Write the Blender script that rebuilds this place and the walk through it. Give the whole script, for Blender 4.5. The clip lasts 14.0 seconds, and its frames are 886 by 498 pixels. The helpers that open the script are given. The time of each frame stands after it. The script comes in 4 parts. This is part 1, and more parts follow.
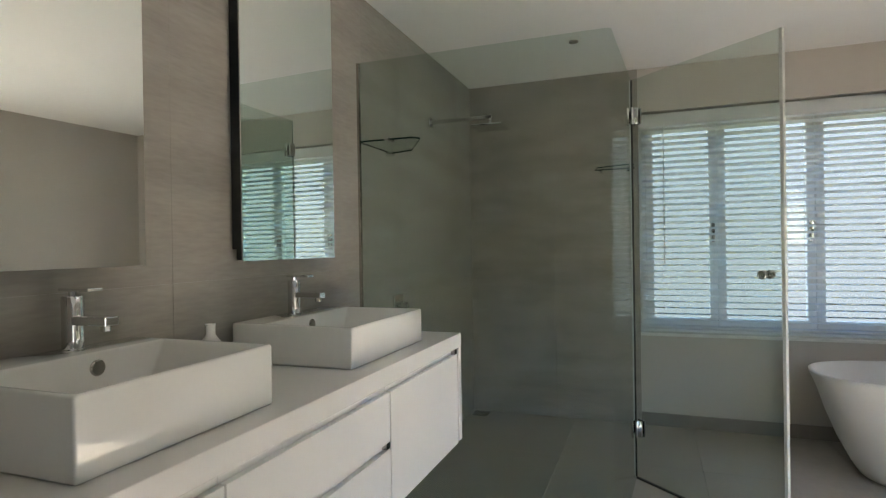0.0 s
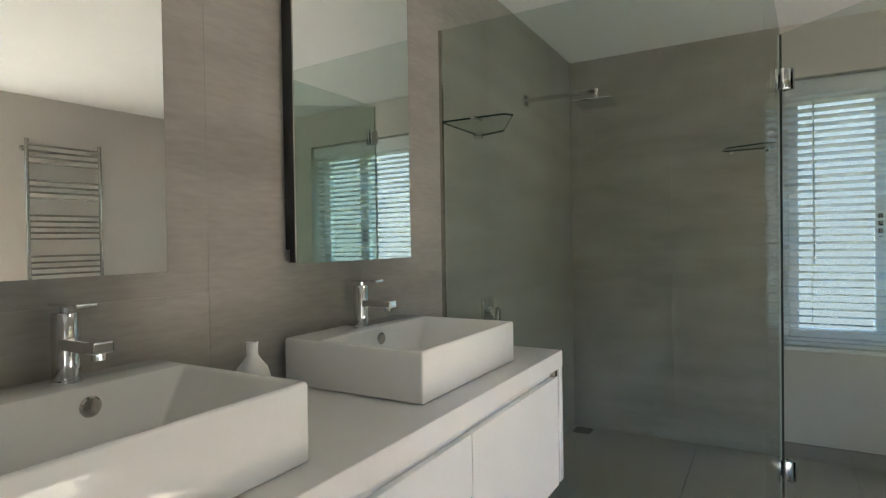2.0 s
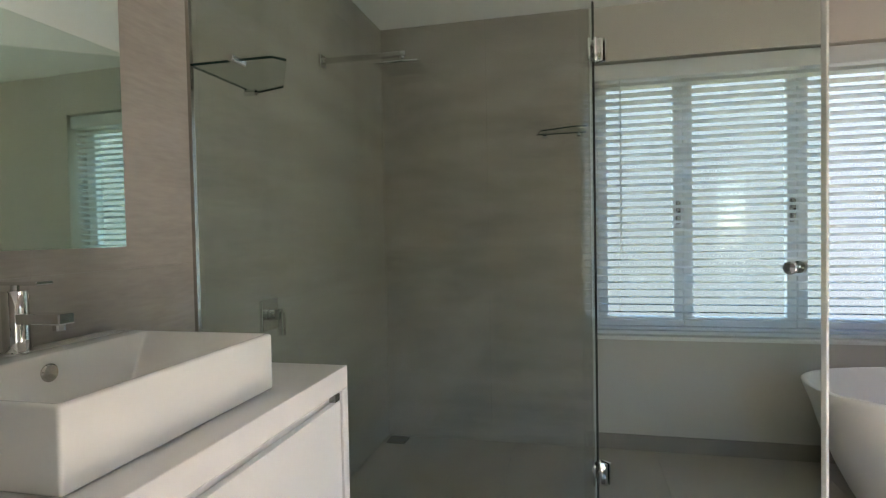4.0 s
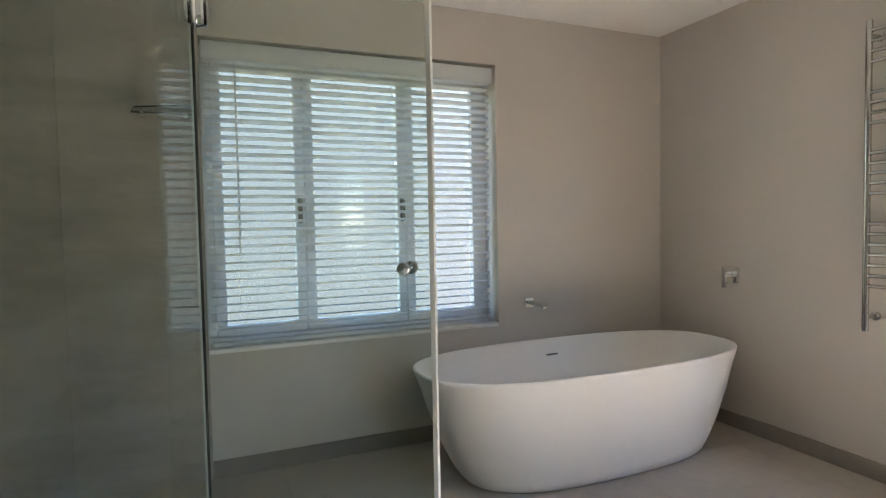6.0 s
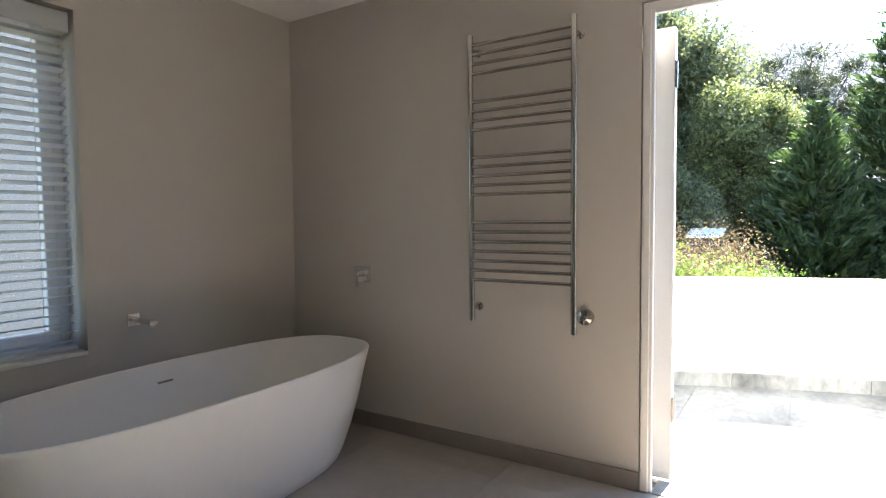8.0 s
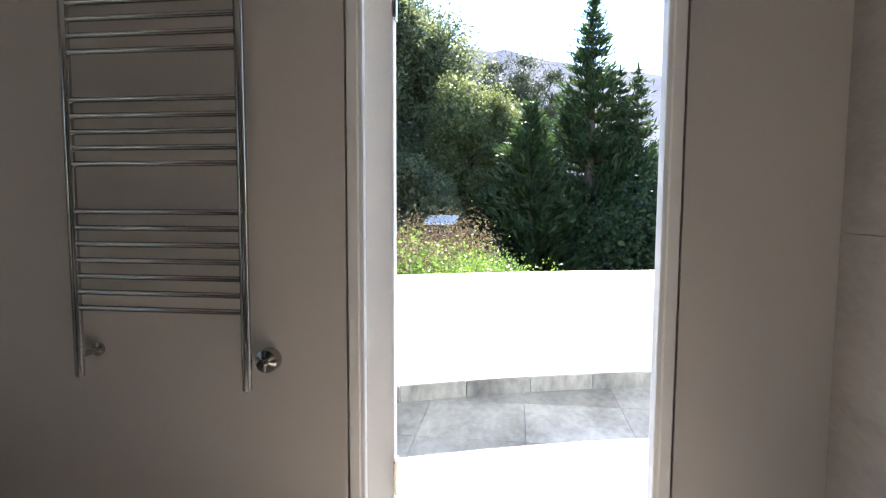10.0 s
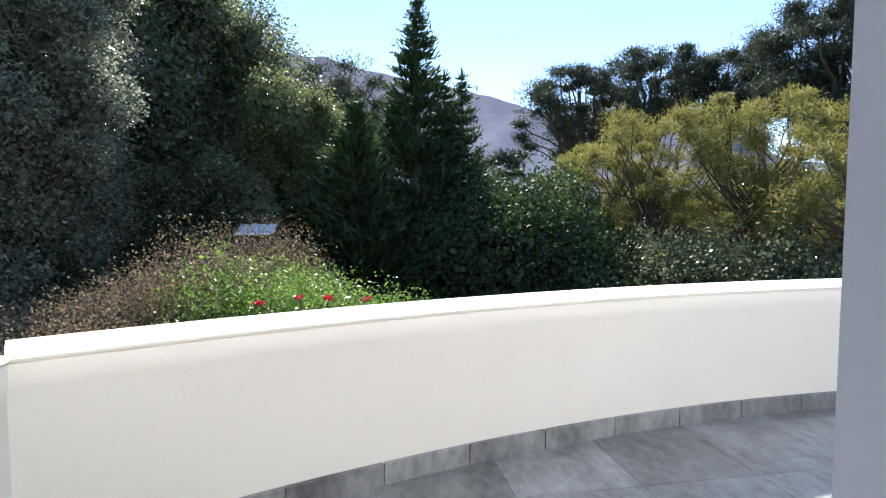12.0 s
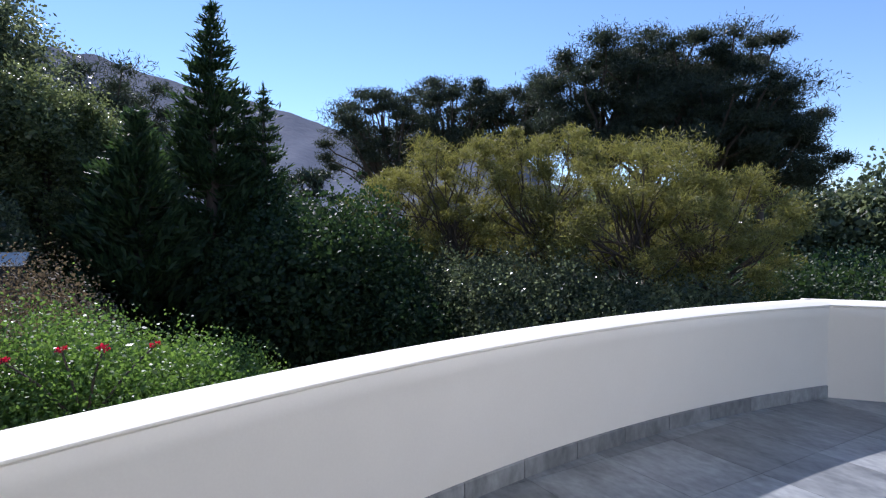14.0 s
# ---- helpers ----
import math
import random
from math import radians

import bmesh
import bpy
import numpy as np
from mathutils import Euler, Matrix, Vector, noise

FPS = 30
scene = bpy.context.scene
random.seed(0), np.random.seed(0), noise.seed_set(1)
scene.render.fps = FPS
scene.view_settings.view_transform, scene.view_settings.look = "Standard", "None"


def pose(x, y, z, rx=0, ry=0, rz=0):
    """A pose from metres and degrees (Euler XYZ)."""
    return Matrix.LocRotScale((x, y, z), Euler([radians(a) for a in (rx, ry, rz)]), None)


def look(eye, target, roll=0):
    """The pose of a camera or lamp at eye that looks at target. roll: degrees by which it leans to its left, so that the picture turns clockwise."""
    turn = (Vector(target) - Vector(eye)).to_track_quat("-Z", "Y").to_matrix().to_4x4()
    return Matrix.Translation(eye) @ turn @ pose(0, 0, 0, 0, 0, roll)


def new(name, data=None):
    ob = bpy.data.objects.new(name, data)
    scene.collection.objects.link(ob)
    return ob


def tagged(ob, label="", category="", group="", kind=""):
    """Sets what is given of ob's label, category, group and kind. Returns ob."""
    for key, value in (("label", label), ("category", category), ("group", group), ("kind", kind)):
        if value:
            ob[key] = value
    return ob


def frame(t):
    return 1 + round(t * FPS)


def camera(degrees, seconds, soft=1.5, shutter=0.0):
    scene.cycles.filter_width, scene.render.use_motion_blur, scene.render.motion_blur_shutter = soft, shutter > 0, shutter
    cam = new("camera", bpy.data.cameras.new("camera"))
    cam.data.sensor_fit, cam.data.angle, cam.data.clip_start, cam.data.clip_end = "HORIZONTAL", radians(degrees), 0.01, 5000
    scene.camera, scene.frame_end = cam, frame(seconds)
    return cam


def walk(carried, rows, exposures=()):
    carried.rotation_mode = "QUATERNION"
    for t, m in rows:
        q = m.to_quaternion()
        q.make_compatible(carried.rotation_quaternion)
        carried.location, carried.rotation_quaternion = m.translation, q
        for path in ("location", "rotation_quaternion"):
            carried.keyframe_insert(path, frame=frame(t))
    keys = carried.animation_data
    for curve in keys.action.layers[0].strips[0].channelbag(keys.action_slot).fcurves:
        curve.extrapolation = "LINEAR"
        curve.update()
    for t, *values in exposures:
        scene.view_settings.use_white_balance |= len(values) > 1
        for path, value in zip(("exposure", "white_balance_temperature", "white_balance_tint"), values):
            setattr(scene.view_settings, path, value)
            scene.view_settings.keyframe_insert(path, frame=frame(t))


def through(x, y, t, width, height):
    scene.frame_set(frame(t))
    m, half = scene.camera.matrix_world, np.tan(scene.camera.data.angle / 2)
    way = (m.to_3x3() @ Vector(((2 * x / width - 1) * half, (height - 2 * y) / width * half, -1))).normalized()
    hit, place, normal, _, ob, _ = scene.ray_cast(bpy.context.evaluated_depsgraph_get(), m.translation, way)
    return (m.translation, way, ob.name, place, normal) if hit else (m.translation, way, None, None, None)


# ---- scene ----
PATH = [
    (0, (1.417, -4.299, 1.297), (0.723, -2.423, 1.29), -0.9),
    (0.5, (1.393, -4.227, 1.325), (0.496, -2.439, 1.328), -1.2),
    (1, (1.347, -4.133, 1.317), (0.362, -2.392, 1.317), -1.1),
    (1.5, (1.288, -4.008, 1.325), (0.29, -2.276, 1.312), -0.8),
    (2, (1.267, -3.914, 1.317), (0.27, -2.181, 1.289), -0.9),
    (4.5, (1.242, -3.288, 1.278), (1.081, -1.296, 1.211), -1.1),
    (5, (1.251, -3.21, 1.288), (1.434, -1.22, 1.212), -1.0),
    (5.5, (1.284, -3.14, 1.289), (1.794, -1.208, 1.206), -1.0),
    (6, (1.339, -3.079, 1.285), (2.113, -1.237, 1.194), -1.1),
    (6.5, (1.412, -2.995, 1.288), (2.438, -1.281, 1.197), -0.9),
    (7, (1.486, -2.936, 1.289), (2.772, -1.407, 1.191), -0.8),
    (7.5, (1.566, -2.906, 1.277), (3.069, -1.591, 1.173), -0.8),
    (8, (1.676, -2.839, 1.267), (3.361, -1.767, 1.159), -0.6),
    (8.5, (1.83, -2.794, 1.273), (3.644, -1.958, 1.17), -0.4),
    (9, (2.013, -2.764, 1.302), (3.919, -2.173, 1.167), -0.1),
]
OUTSIDE = [
    (11.5, 3.742, -2.685, 1.225, -4.2, -3.9),
    (12, 3.95, -2.656, 1.24, -10.4, -3.8),
    (12.5, 4.114, -2.639, 1.252, -17.3, -3.75),
    (13, 4.243, -2.634, 1.288, -22.9, -3.6),
    (13.5, 4.343, -2.633, 1.34, -27.0, -3.35),
    (14, 4.399, -2.63, 1.384, -30.2, -1.9),
]
cam = camera(76.3, 14.0, soft=1.2)
walk(cam,
     [(t, look(eye, to, roll)) for t, eye, to, roll in PATH]
     + [(t, pose(x, y, z, 90 + tilt, 0, turn - 90)) for t, x, y, z, turn, tilt in OUTSIDE],
     [(0, 3.95, 7000, 9), (2, 4.08, 6850, 9), (4.5, 4.15, 7150, 13), (7, 3.8, 7050, 13), (9, 2.95, 6700, 14), (11.3, 1.9, 6300, 15), (12, 1.28, 6150, 17), (13, 0.84, 5950, 19), (14, 0.45, 5700, 20)])

# ---- world and light ----
SUN_AZ, SUN_EL = radians(-6), radians(41.5)      # measured from +x (east), towards -y (south)
world = bpy.data.worlds.new("world")
scene.world = world
world.use_nodes = True
wn = world.node_tree
sky = wn.nodes.new("ShaderNodeTexSky")
sky.sky_type, sky.sun_disc = 'NISHITA', False
sky.sun_elevation, sky.sun_rotation = SUN_EL, radians(90) - SUN_AZ
sky.air_density, sky.dust_density, sky.ozone_density = 1.0, 0.0, 4.0
bg = wn.nodes["Background"]
wn.links.new(sky.outputs[0], bg.inputs[0])
bg.inputs[1].default_value = 0.12
sun_data = bpy.data.lights.new("sun", 'SUN')
sun_data.energy, sun_data.angle, sun_data.color = 5.0, radians(0.53), (1.0, 0.95, 0.88)
sun_dir = Vector((math.cos(SUN_EL) * math.cos(SUN_AZ), math.cos(SUN_EL) * math.sin(SUN_AZ), math.sin(SUN_EL)))
sun = new("sun", sun_data)
sun.matrix_world = look(sun_dir * 50, (0, 0, 0))


# fill lamp added in an invented opening, out of view behind the walk's start
south_data = bpy.data.lights.new("south_fill_light", 'AREA')
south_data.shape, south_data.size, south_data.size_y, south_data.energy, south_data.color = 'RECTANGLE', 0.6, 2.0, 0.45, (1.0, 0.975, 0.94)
south_light = new("south_fill_light", south_data)
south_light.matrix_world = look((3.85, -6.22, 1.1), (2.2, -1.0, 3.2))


# ---- materials ----
def nodes_of(name):
    m = bpy.data.materials.new(name)
    m.use_nodes = True
    nt = m.node_tree
    return m, nt, nt.nodes["Principled BSDF"]


def surface(name, dark, light, rough=0.5, metal=0.0, scale=4.0, stretch=(1, 1, 1), fine=60.0, bump=0.05,
            rvar=0.08, spec=0.5, piece=0.0, depth=0.004, coat=0.0):
    """Colour varied at two scales, roughness varied, fine relief; piece: how far single pieces differ."""
    m, nt, b = nodes_of(name)
    N, L = nt.nodes.new, nt.links.new
    co = N("ShaderNodeNewGeometry")
    mp = N("ShaderNodeMapping")
    mp.inputs["Scale"].default_value = stretch
    L(co.outputs["Position"], mp.inputs[0])
    n1 = N("ShaderNodeTexNoise")
    n1.inputs["Scale"].default_value, n1.inputs["Detail"].default_value, n1.inputs["Roughness"].default_value = scale, 6, 0.6
    n2 = N("ShaderNodeTexNoise")
    n2.inputs["Scale"].default_value, n2.inputs["Detail"].default_value = fine, 3
    L(mp.outputs[0], n1.inputs["Vector"])
    L(mp.outputs[0], n2.inputs["Vector"])
    add = N("ShaderNodeMath")
    add.operation = 'MULTIPLY_ADD'
    add.inputs[1].default_value, add.inputs[2].default_value = 0.3, 0.0
    L(n2.outputs[0], add.inputs[0])
    s = N("ShaderNodeMath")
    s.operation = 'MULTIPLY_ADD'
    s.inputs[1].default_value = 0.7
    L(n1.outputs[0], s.inputs[0])
    L(add.outputs[0], s.inputs[2])
    ramp = N("ShaderNodeValToRGB")
    ramp.color_ramp.elements[0].position, ramp.color_ramp.elements[1].position = 0.3, 0.7
    ramp.color_ramp.elements[0].color, ramp.color_ramp.elements[1].color = (*dark, 1), (*light, 1)
    L(s.outputs[0], ramp.inputs[0])
    out = ramp.outputs[0]
    if piece:
        info = N("ShaderNodeObjectInfo")
        hsv = N("ShaderNodeHueSaturation")
        mr = N("ShaderNodeMapRange")
        mr.inputs["To Min"].default_value, mr.inputs["To Max"].default_value = 1 - piece, 1 + piece
        L(info.outputs["Random"], mr.inputs[0])
        L(mr.outputs[0], hsv.inputs["Value"])
        L(out, hsv.inputs["Color"])
        out = hsv.outputs[0]
    L(out, b.inputs["Base Color"])
    rr = N("ShaderNodeMapRange")
    rr.inputs["To Min"].default_value, rr.inputs["To Max"].default_value = max(0.0, rough - rvar), min(1.0, rough + rvar)
    L(n1.outputs[0], rr.inputs[0])
    L(rr.outputs[0], b.inputs["Roughness"])
    b.inputs["Metallic"].default_value = metal
    b.inputs["Specular IOR Level"].default_value = spec
    b.inputs["Coat Weight"].default_value = coat
    if bump:
        bp = N("ShaderNodeBump")
        bp.inputs["Strength"].default_value, bp.inputs["Distance"].default_value = bump, depth
        L(n2.outputs[0], bp.inputs["Height"])
        L(bp.outputs[0], b.inputs["Normal"])
    return m


def clear_glass(name, tint, ior=1.5):
    m, nt, b = nodes_of(name)
    N, L = nt.nodes.new, nt.links.new
    tr, gl, mx, lw = N("ShaderNodeBsdfTransparent"), N("ShaderNodeBsdfGlossy"), N("ShaderNodeMixShader"), N("ShaderNodeLayerWeight")
    tr.inputs[0].default_value = (*tint, 1)
    gl.inputs["Roughness"].default_value = 0.01
    lw.inputs[0].default_value = 0.5
    pw, ma = N("ShaderNodeMath"), N("ShaderNodeMath")
    pw.operation, ma.operation = 'POWER', 'MULTIPLY_ADD'
    pw.inputs[1].default_value, ma.inputs[1].default_value, ma.inputs[2].default_value = 5.0, 0.14, 0.022
    L(lw.outputs["Facing"], pw.inputs[0])
    L(pw.outputs[0], ma.inputs[0])
    L(ma.outputs[0], mx.inputs[0])
    L(tr.outputs[0], mx.inputs[1])
    L(gl.outputs[0], mx.inputs[2])
    L(mx.outputs[0], nt.nodes["Material Output"].inputs[0])
    return m


def leafy(name, dark, light, gloss=0.45, through=0.35):
    """Leaves: colour differs leaf by leaf; part of the light passes through."""
    m, nt, b = nodes_of(name)
    N, L = nt.nodes.new, nt.links.new
    g = N("ShaderNodeNewGeometry")
    ramp = N("ShaderNodeValToRGB")
    ramp.color_ramp.elements[0].color, ramp.color_ramp.elements[1].color = (*dark, 1), (*light, 1)
    L(g.outputs["Random Per Island"], ramp.inputs[0])
    L(ramp.outputs[0], b.inputs["Base Color"])
    b.inputs["Roughness"].default_value = gloss
    b.inputs["Specular IOR Level"].default_value = 0.5
    tl, mx = N("ShaderNodeBsdfTranslucent"), N("ShaderNodeMixShader")
    hsv = N("ShaderNodeHueSaturation")
    hsv.inputs["Value"].default_value, hsv.inputs["Saturation"].default_value = 1.3, 1.1
    L(ramp.outputs[0], hsv.inputs["Color"])
    L(hsv.outputs[0], tl.inputs[0])
    mx.inputs[0].default_value = through
    L(b.outputs[0], mx.inputs[1])
    L(tl.outputs[0], mx.inputs[2])
    L(mx.outputs[0], nt.nodes["Material Output"].inputs[0])
    return m


M_PAINT = surface("greige_wall_paint", (0.51, 0.478, 0.437), (0.55, 0.518, 0.477), 0.75, scale=1.6, fine=180, bump=0.08, spec=0.25, depth=0.002)
M_CEIL = surface("white_ceiling_paint", (0.80, 0.80, 0.79), (0.84, 0.84, 0.83), 0.8, scale=1.2, fine=150, bump=0.04, spec=0.25)
M_TILE = surface("concrete_look_wall_tile", (0.25, 0.230, 0.205), (0.39, 0.362, 0.327), 0.42, scale=2.2, stretch=(1, 0.55, 3.2), fine=26, bump=0.05, piece=0.03, depth=0.002)
M_FLOOR = surface("concrete_look_floor_tile", (0.32, 0.285, 0.25), (0.42, 0.38, 0.335), 0.42, scale=1.3, fine=16, bump=0.05, piece=0.03, depth=0.002)
M_GROUT = surface("tile_grout", (0.25, 0.225, 0.20), (0.31, 0.28, 0.25), 0.9, scale=8, bump=0.1)
M_SKIRT = surface("tile_skirting", (0.23, 0.205, 0.18), (0.29, 0.26, 0.23), 0.45, scale=3, fine=20, bump=0.03)
M_WHITE = surface("white_lacquer", (0.76, 0.76, 0.75), (0.80, 0.80, 0.79), 0.32, scale=2, fine=120, bump=0.01, rvar=0.04)
M_TOP = surface("white_solid_surface", (0.76, 0.75, 0.74), (0.80, 0.79, 0.78), 0.22, scale=3, fine=160, bump=0.01, rvar=0.03)
M_CERAMIC = surface("glazed_ceramic", (0.76, 0.76, 0.74), (0.79, 0.79, 0.77), 0.035, scale=2, fine=90, bump=0.002, rvar=0.015, coat=0.3)
M_BATH = surface("matt_stone_resin", (0.77, 0.755, 0.735), (0.80, 0.785, 0.765), 0.36, scale=2, fine=140, bump=0.01, rvar=0.05)
M_CHROME = surface("chrome", (0.72, 0.72, 0.72), (0.80, 0.80, 0.80), 0.07, 1.0, scale=9, fine=90, bump=0.004, rvar=0.03)
M_STEEL = surface("polished_steel", (0.44, 0.42, 0.39), (0.54, 0.52, 0.49), 0.13, 1.0, scale=9, fine=120, bump=0.01, rvar=0.05)
M_DARK = surface("dark_edge", (0.02, 0.02, 0.02), (0.04, 0.04, 0.04), 0.5, scale=9, bump=0.02)
M_SEAL = surface("clear_seal_strip", (0.50, 0.52, 0.50), (0.58, 0.60, 0.57), 0.3, scale=9, bump=0.02)
M_FRAME = surface("white_painted_joinery", (0.74, 0.73, 0.70), (0.80, 0.79, 0.76), 0.4, scale=5, fine=90, bump=0.05)
M_BLIND = surface("white_blind_slat", (0.74, 0.75, 0.75), (0.80, 0.81, 0.81), 0.35, scale=6, fine=60, bump=0.02)
_nt = M_BLIND.node_tree
_tl, _mx = _nt.nodes.new("ShaderNodeBsdfTranslucent"), _nt.nodes.new("ShaderNodeMixShader")
_tl.inputs[0].default_value, _mx.inputs[0].default_value = (0.72, 0.76, 0.80, 1), 0.35
_nt.links.new(_nt.nodes["Principled BSDF"].outputs[0], _mx.inputs[1])
_nt.links.new(_tl.outputs[0], _mx.inputs[2])
_nt.links.new(_mx.outputs[0], _nt.nodes["Material Output"].inputs[0])
M_PLASTER = surface("white_exterior_plaster", (0.72, 0.71, 0.68), (0.80, 0.79, 0.76), 0.85, scale=3, fine=70, bump=0.35, spec=0.2, depth=0.004)
M_PARAPET = surface("cream_parapet_paint", (0.73, 0.70, 0.61), (0.79, 0.76, 0.67), 0.8, scale=1.2, fine=90, bump=0.12, spec=0.2, depth=0.003)
M_MARBLE = surface("grey_marble_paver", (0.070, 0.075, 0.074), (0.34, 0.35, 0.335), 0.4, scale=2.2, stretch=(1, 1.7, 1), fine=14, bump=0.08, piece=0.24)
M_GLASS = clear_glass("green_clear_glass", (0.885, 0.925, 0.90))
M_EDGE = surface("polished_glass_edge", (0.012, 0.03, 0.026), (0.03, 0.06, 0.05), 0.15, scale=20, bump=0.01)
M_PANE = clear_glass("window_glass", (0.95, 0.97, 0.96))
M_MIRROR, _nt, _b = nodes_of("mirror_silver")
_b.inputs["Base Color"].default_value, _b.inputs["Metallic"].default_value, _b.inputs["Roughness"].default_value = (0.90, 0.94, 0.92, 1), 1.0, 0.0
M_BARK = surface("grey_brown_bark", (0.05, 0.038, 0.028), (0.13, 0.10, 0.075), 0.9, scale=3, stretch=(1, 1, 0.25), fine=18, bump=0.6, depth=0.03)
M_GROUND = surface("dry_grass_and_soil", (0.06, 0.05, 0.03), (0.12, 0.12, 0.05), 0.95, scale=0.35, fine=4, bump=0.5, depth=0.1)
# ridge scrub with the haze of distance mixed into its colour as blue-grey
M_MOUNT = surface("haze_tinted_scrub", (0.062, 0.080, 0.122), (0.105, 0.124, 0.164), 0.95, scale=0.010, fine=0.06, bump=0.15, depth=12.0, spec=0.1)
L_BROAD = leafy("glossy_broad_leaves", (0.055, 0.074, 0.030), (0.23, 0.265, 0.11), 0.30, 0.45)
L_SILVER = leafy("grey_green_leaves", (0.050, 0.062, 0.044), (0.29, 0.31, 0.22), 0.30, 0.45)
L_DARK = leafy("dark_broad_leaves", (0.036, 0.052, 0.028), (0.20, 0.23, 0.115), 0.30, 0.45)
L_CONIFER = leafy("conifer_needles", (0.018, 0.038, 0.014), (0.060, 0.098, 0.030), 0.6, 0.35)
L_PINE = leafy("pine_needles", (0.020, 0.030, 0.018), (0.070, 0.085, 0.046), 0.6, 0.3)
L_YELLOW = leafy("yellow_green_foliage", (0.11, 0.112, 0.030), (0.29, 0.275, 0.08), 0.6, 0.45)
L_HEDGE = leafy("hedge_leaves", (0.065, 0.125, 0.03), (0.21, 0.32, 0.075), 0.45, 0.42)
L_DRY = leafy("dry_twigs_and_leaves", (0.085, 0.062, 0.040), (0.22, 0.175, 0.10), 0.7, 0.35)
# glows by itself, so the gaps of the blind look bright
M_BACK, _nt, _b = nodes_of("glowing_pale_sheet")
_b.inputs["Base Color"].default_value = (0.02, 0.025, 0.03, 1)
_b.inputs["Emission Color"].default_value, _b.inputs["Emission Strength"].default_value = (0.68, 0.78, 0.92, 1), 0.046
L_RED = leafy("red_petals", (0.45, 0.02, 0.05), (0.70, 0.06, 0.10), 0.6, 0.4)


# ---- building helpers ----
ORIGIN = {}


def thing(name, label, category, at=(0, 0, 0), group="", kind=""):
    ob = new(name)
    ob.location = at
    ob.empty_display_size = 0.1
    ORIGIN[ob] = Vector(at)
    return tagged(ob, label, category, group, kind)


def mesh_object(name, bm, material, origin=(0, 0, 0), smooth=False):
    me = bpy.data.meshes.new(name)
    if origin != (0, 0, 0):
        bmesh.ops.translate(bm, verts=bm.verts, vec=-Vector(origin))
    bm.to_mesh(me)
    bm.free()
    me.materials.append(material)
    if smooth:
        me.polygons.foreach_set("use_smooth", [True] * len(me.polygons))
        me.set_sharp_from_angle(angle=radians(smooth if smooth is not True else 40))
    return new(name, me)


def part(name, bm, material, parent, label="", smooth=False):
    org = ORIGIN[parent]
    ob = mesh_object(name, bm, material, tuple(org), smooth)
    ob.parent = parent
    if parent.parent is None and parent.type == 'MESH' and tuple(parent.location) != tuple(org):
        ob.location = org - parent.location
    ORIGIN[ob] = org
    return tagged(ob, label)


def solid(name, bm, material, label="", category="", kind="structure", smooth=False):
    ob = mesh_object(name, bm, material, (0, 0, 0), smooth)
    ORIGIN[ob] = Vector((0, 0, 0))
    return tagged(ob, label, category, "", kind)


def box(x0, x1, y0, y1, z0, z1, bevel=0.0, segs=2, bm=None):
    one = bmesh.new()
    vs = [one.verts.new((x, y, z)) for x in (x0, x1) for y in (y0, y1) for z in (z0, z1)]
    for f in ((0, 1, 3, 2), (4, 6, 7, 5), (0, 4, 5, 1), (2, 3, 7, 6), (0, 2, 6, 4), (1, 5, 7, 3)):
        one.faces.new([vs[i] for i in f])
    if bevel:
        bmesh.ops.bevel(one, geom=one.edges[:], offset=bevel, segments=segs, affect='EDGES', profile=0.6)
    return merge(bm, one)


def merge(bm, one):
    if bm is None:
        return one
    me = bpy.data.meshes.new("scratch")
    one.to_mesh(me)
    one.free()
    bm.from_mesh(me)
    bpy.data.meshes.remove(me)
    return bm


def rod(a, b, r, r2=None, segs=16, bevel=0.0, bm=None):
    a, b = Vector(a), Vector(b)
    one = bmesh.new()
    bmesh.ops.create_cone(one, cap_ends=True, segments=segs, radius1=r, radius2=r if r2 is None else r2, depth=(b - a).length)
    if bevel:
        rims = [e for e in one.edges if len(e.link_faces) == 2 and any(len(f.verts) > 4 for f in e.link_faces)]
        bmesh.ops.bevel(one, geom=rims, offset=bevel, segments=2, affect='EDGES')
    m = Matrix.Translation((a + b) / 2) @ (b - a).to_track_quat('Z', 'Y').to_matrix().to_4x4()
    bmesh.ops.transform(one, matrix=m, verts=one.verts)
    return merge(bm, one)


def lathe(profile, centre, segs=32, axis='Z', bm=None):
    """A turned body from (radius, height) pairs."""
    one = bmesh.new()
    rings = []
    for r, h in profile:
        ring = []
        for i in range(segs):
            a = 2 * math.pi * i / segs
            p = (r * math.cos(a), r * math.sin(a), h)
            if axis == 'X':
                p = (h, r * math.cos(a), r * math.sin(a))
            if axis == 'Y':
                p = (r * math.cos(a), h, r * math.sin(a))
            ring.append(one.verts.new(Vector(p) + Vector(centre)))
        rings.append(ring)
    for k in range(len(rings) - 1):
        for i in range(segs):
            j = (i + 1) % segs
            one.faces.new((rings[k][i], rings[k][j], rings[k + 1][j], rings[k + 1][i]))
    one.faces.new(rings[0][::-1])
    one.faces.new(rings[-1])
    bmesh.ops.recalc_face_normals(one, faces=one.faces)
    return merge(bm, one)


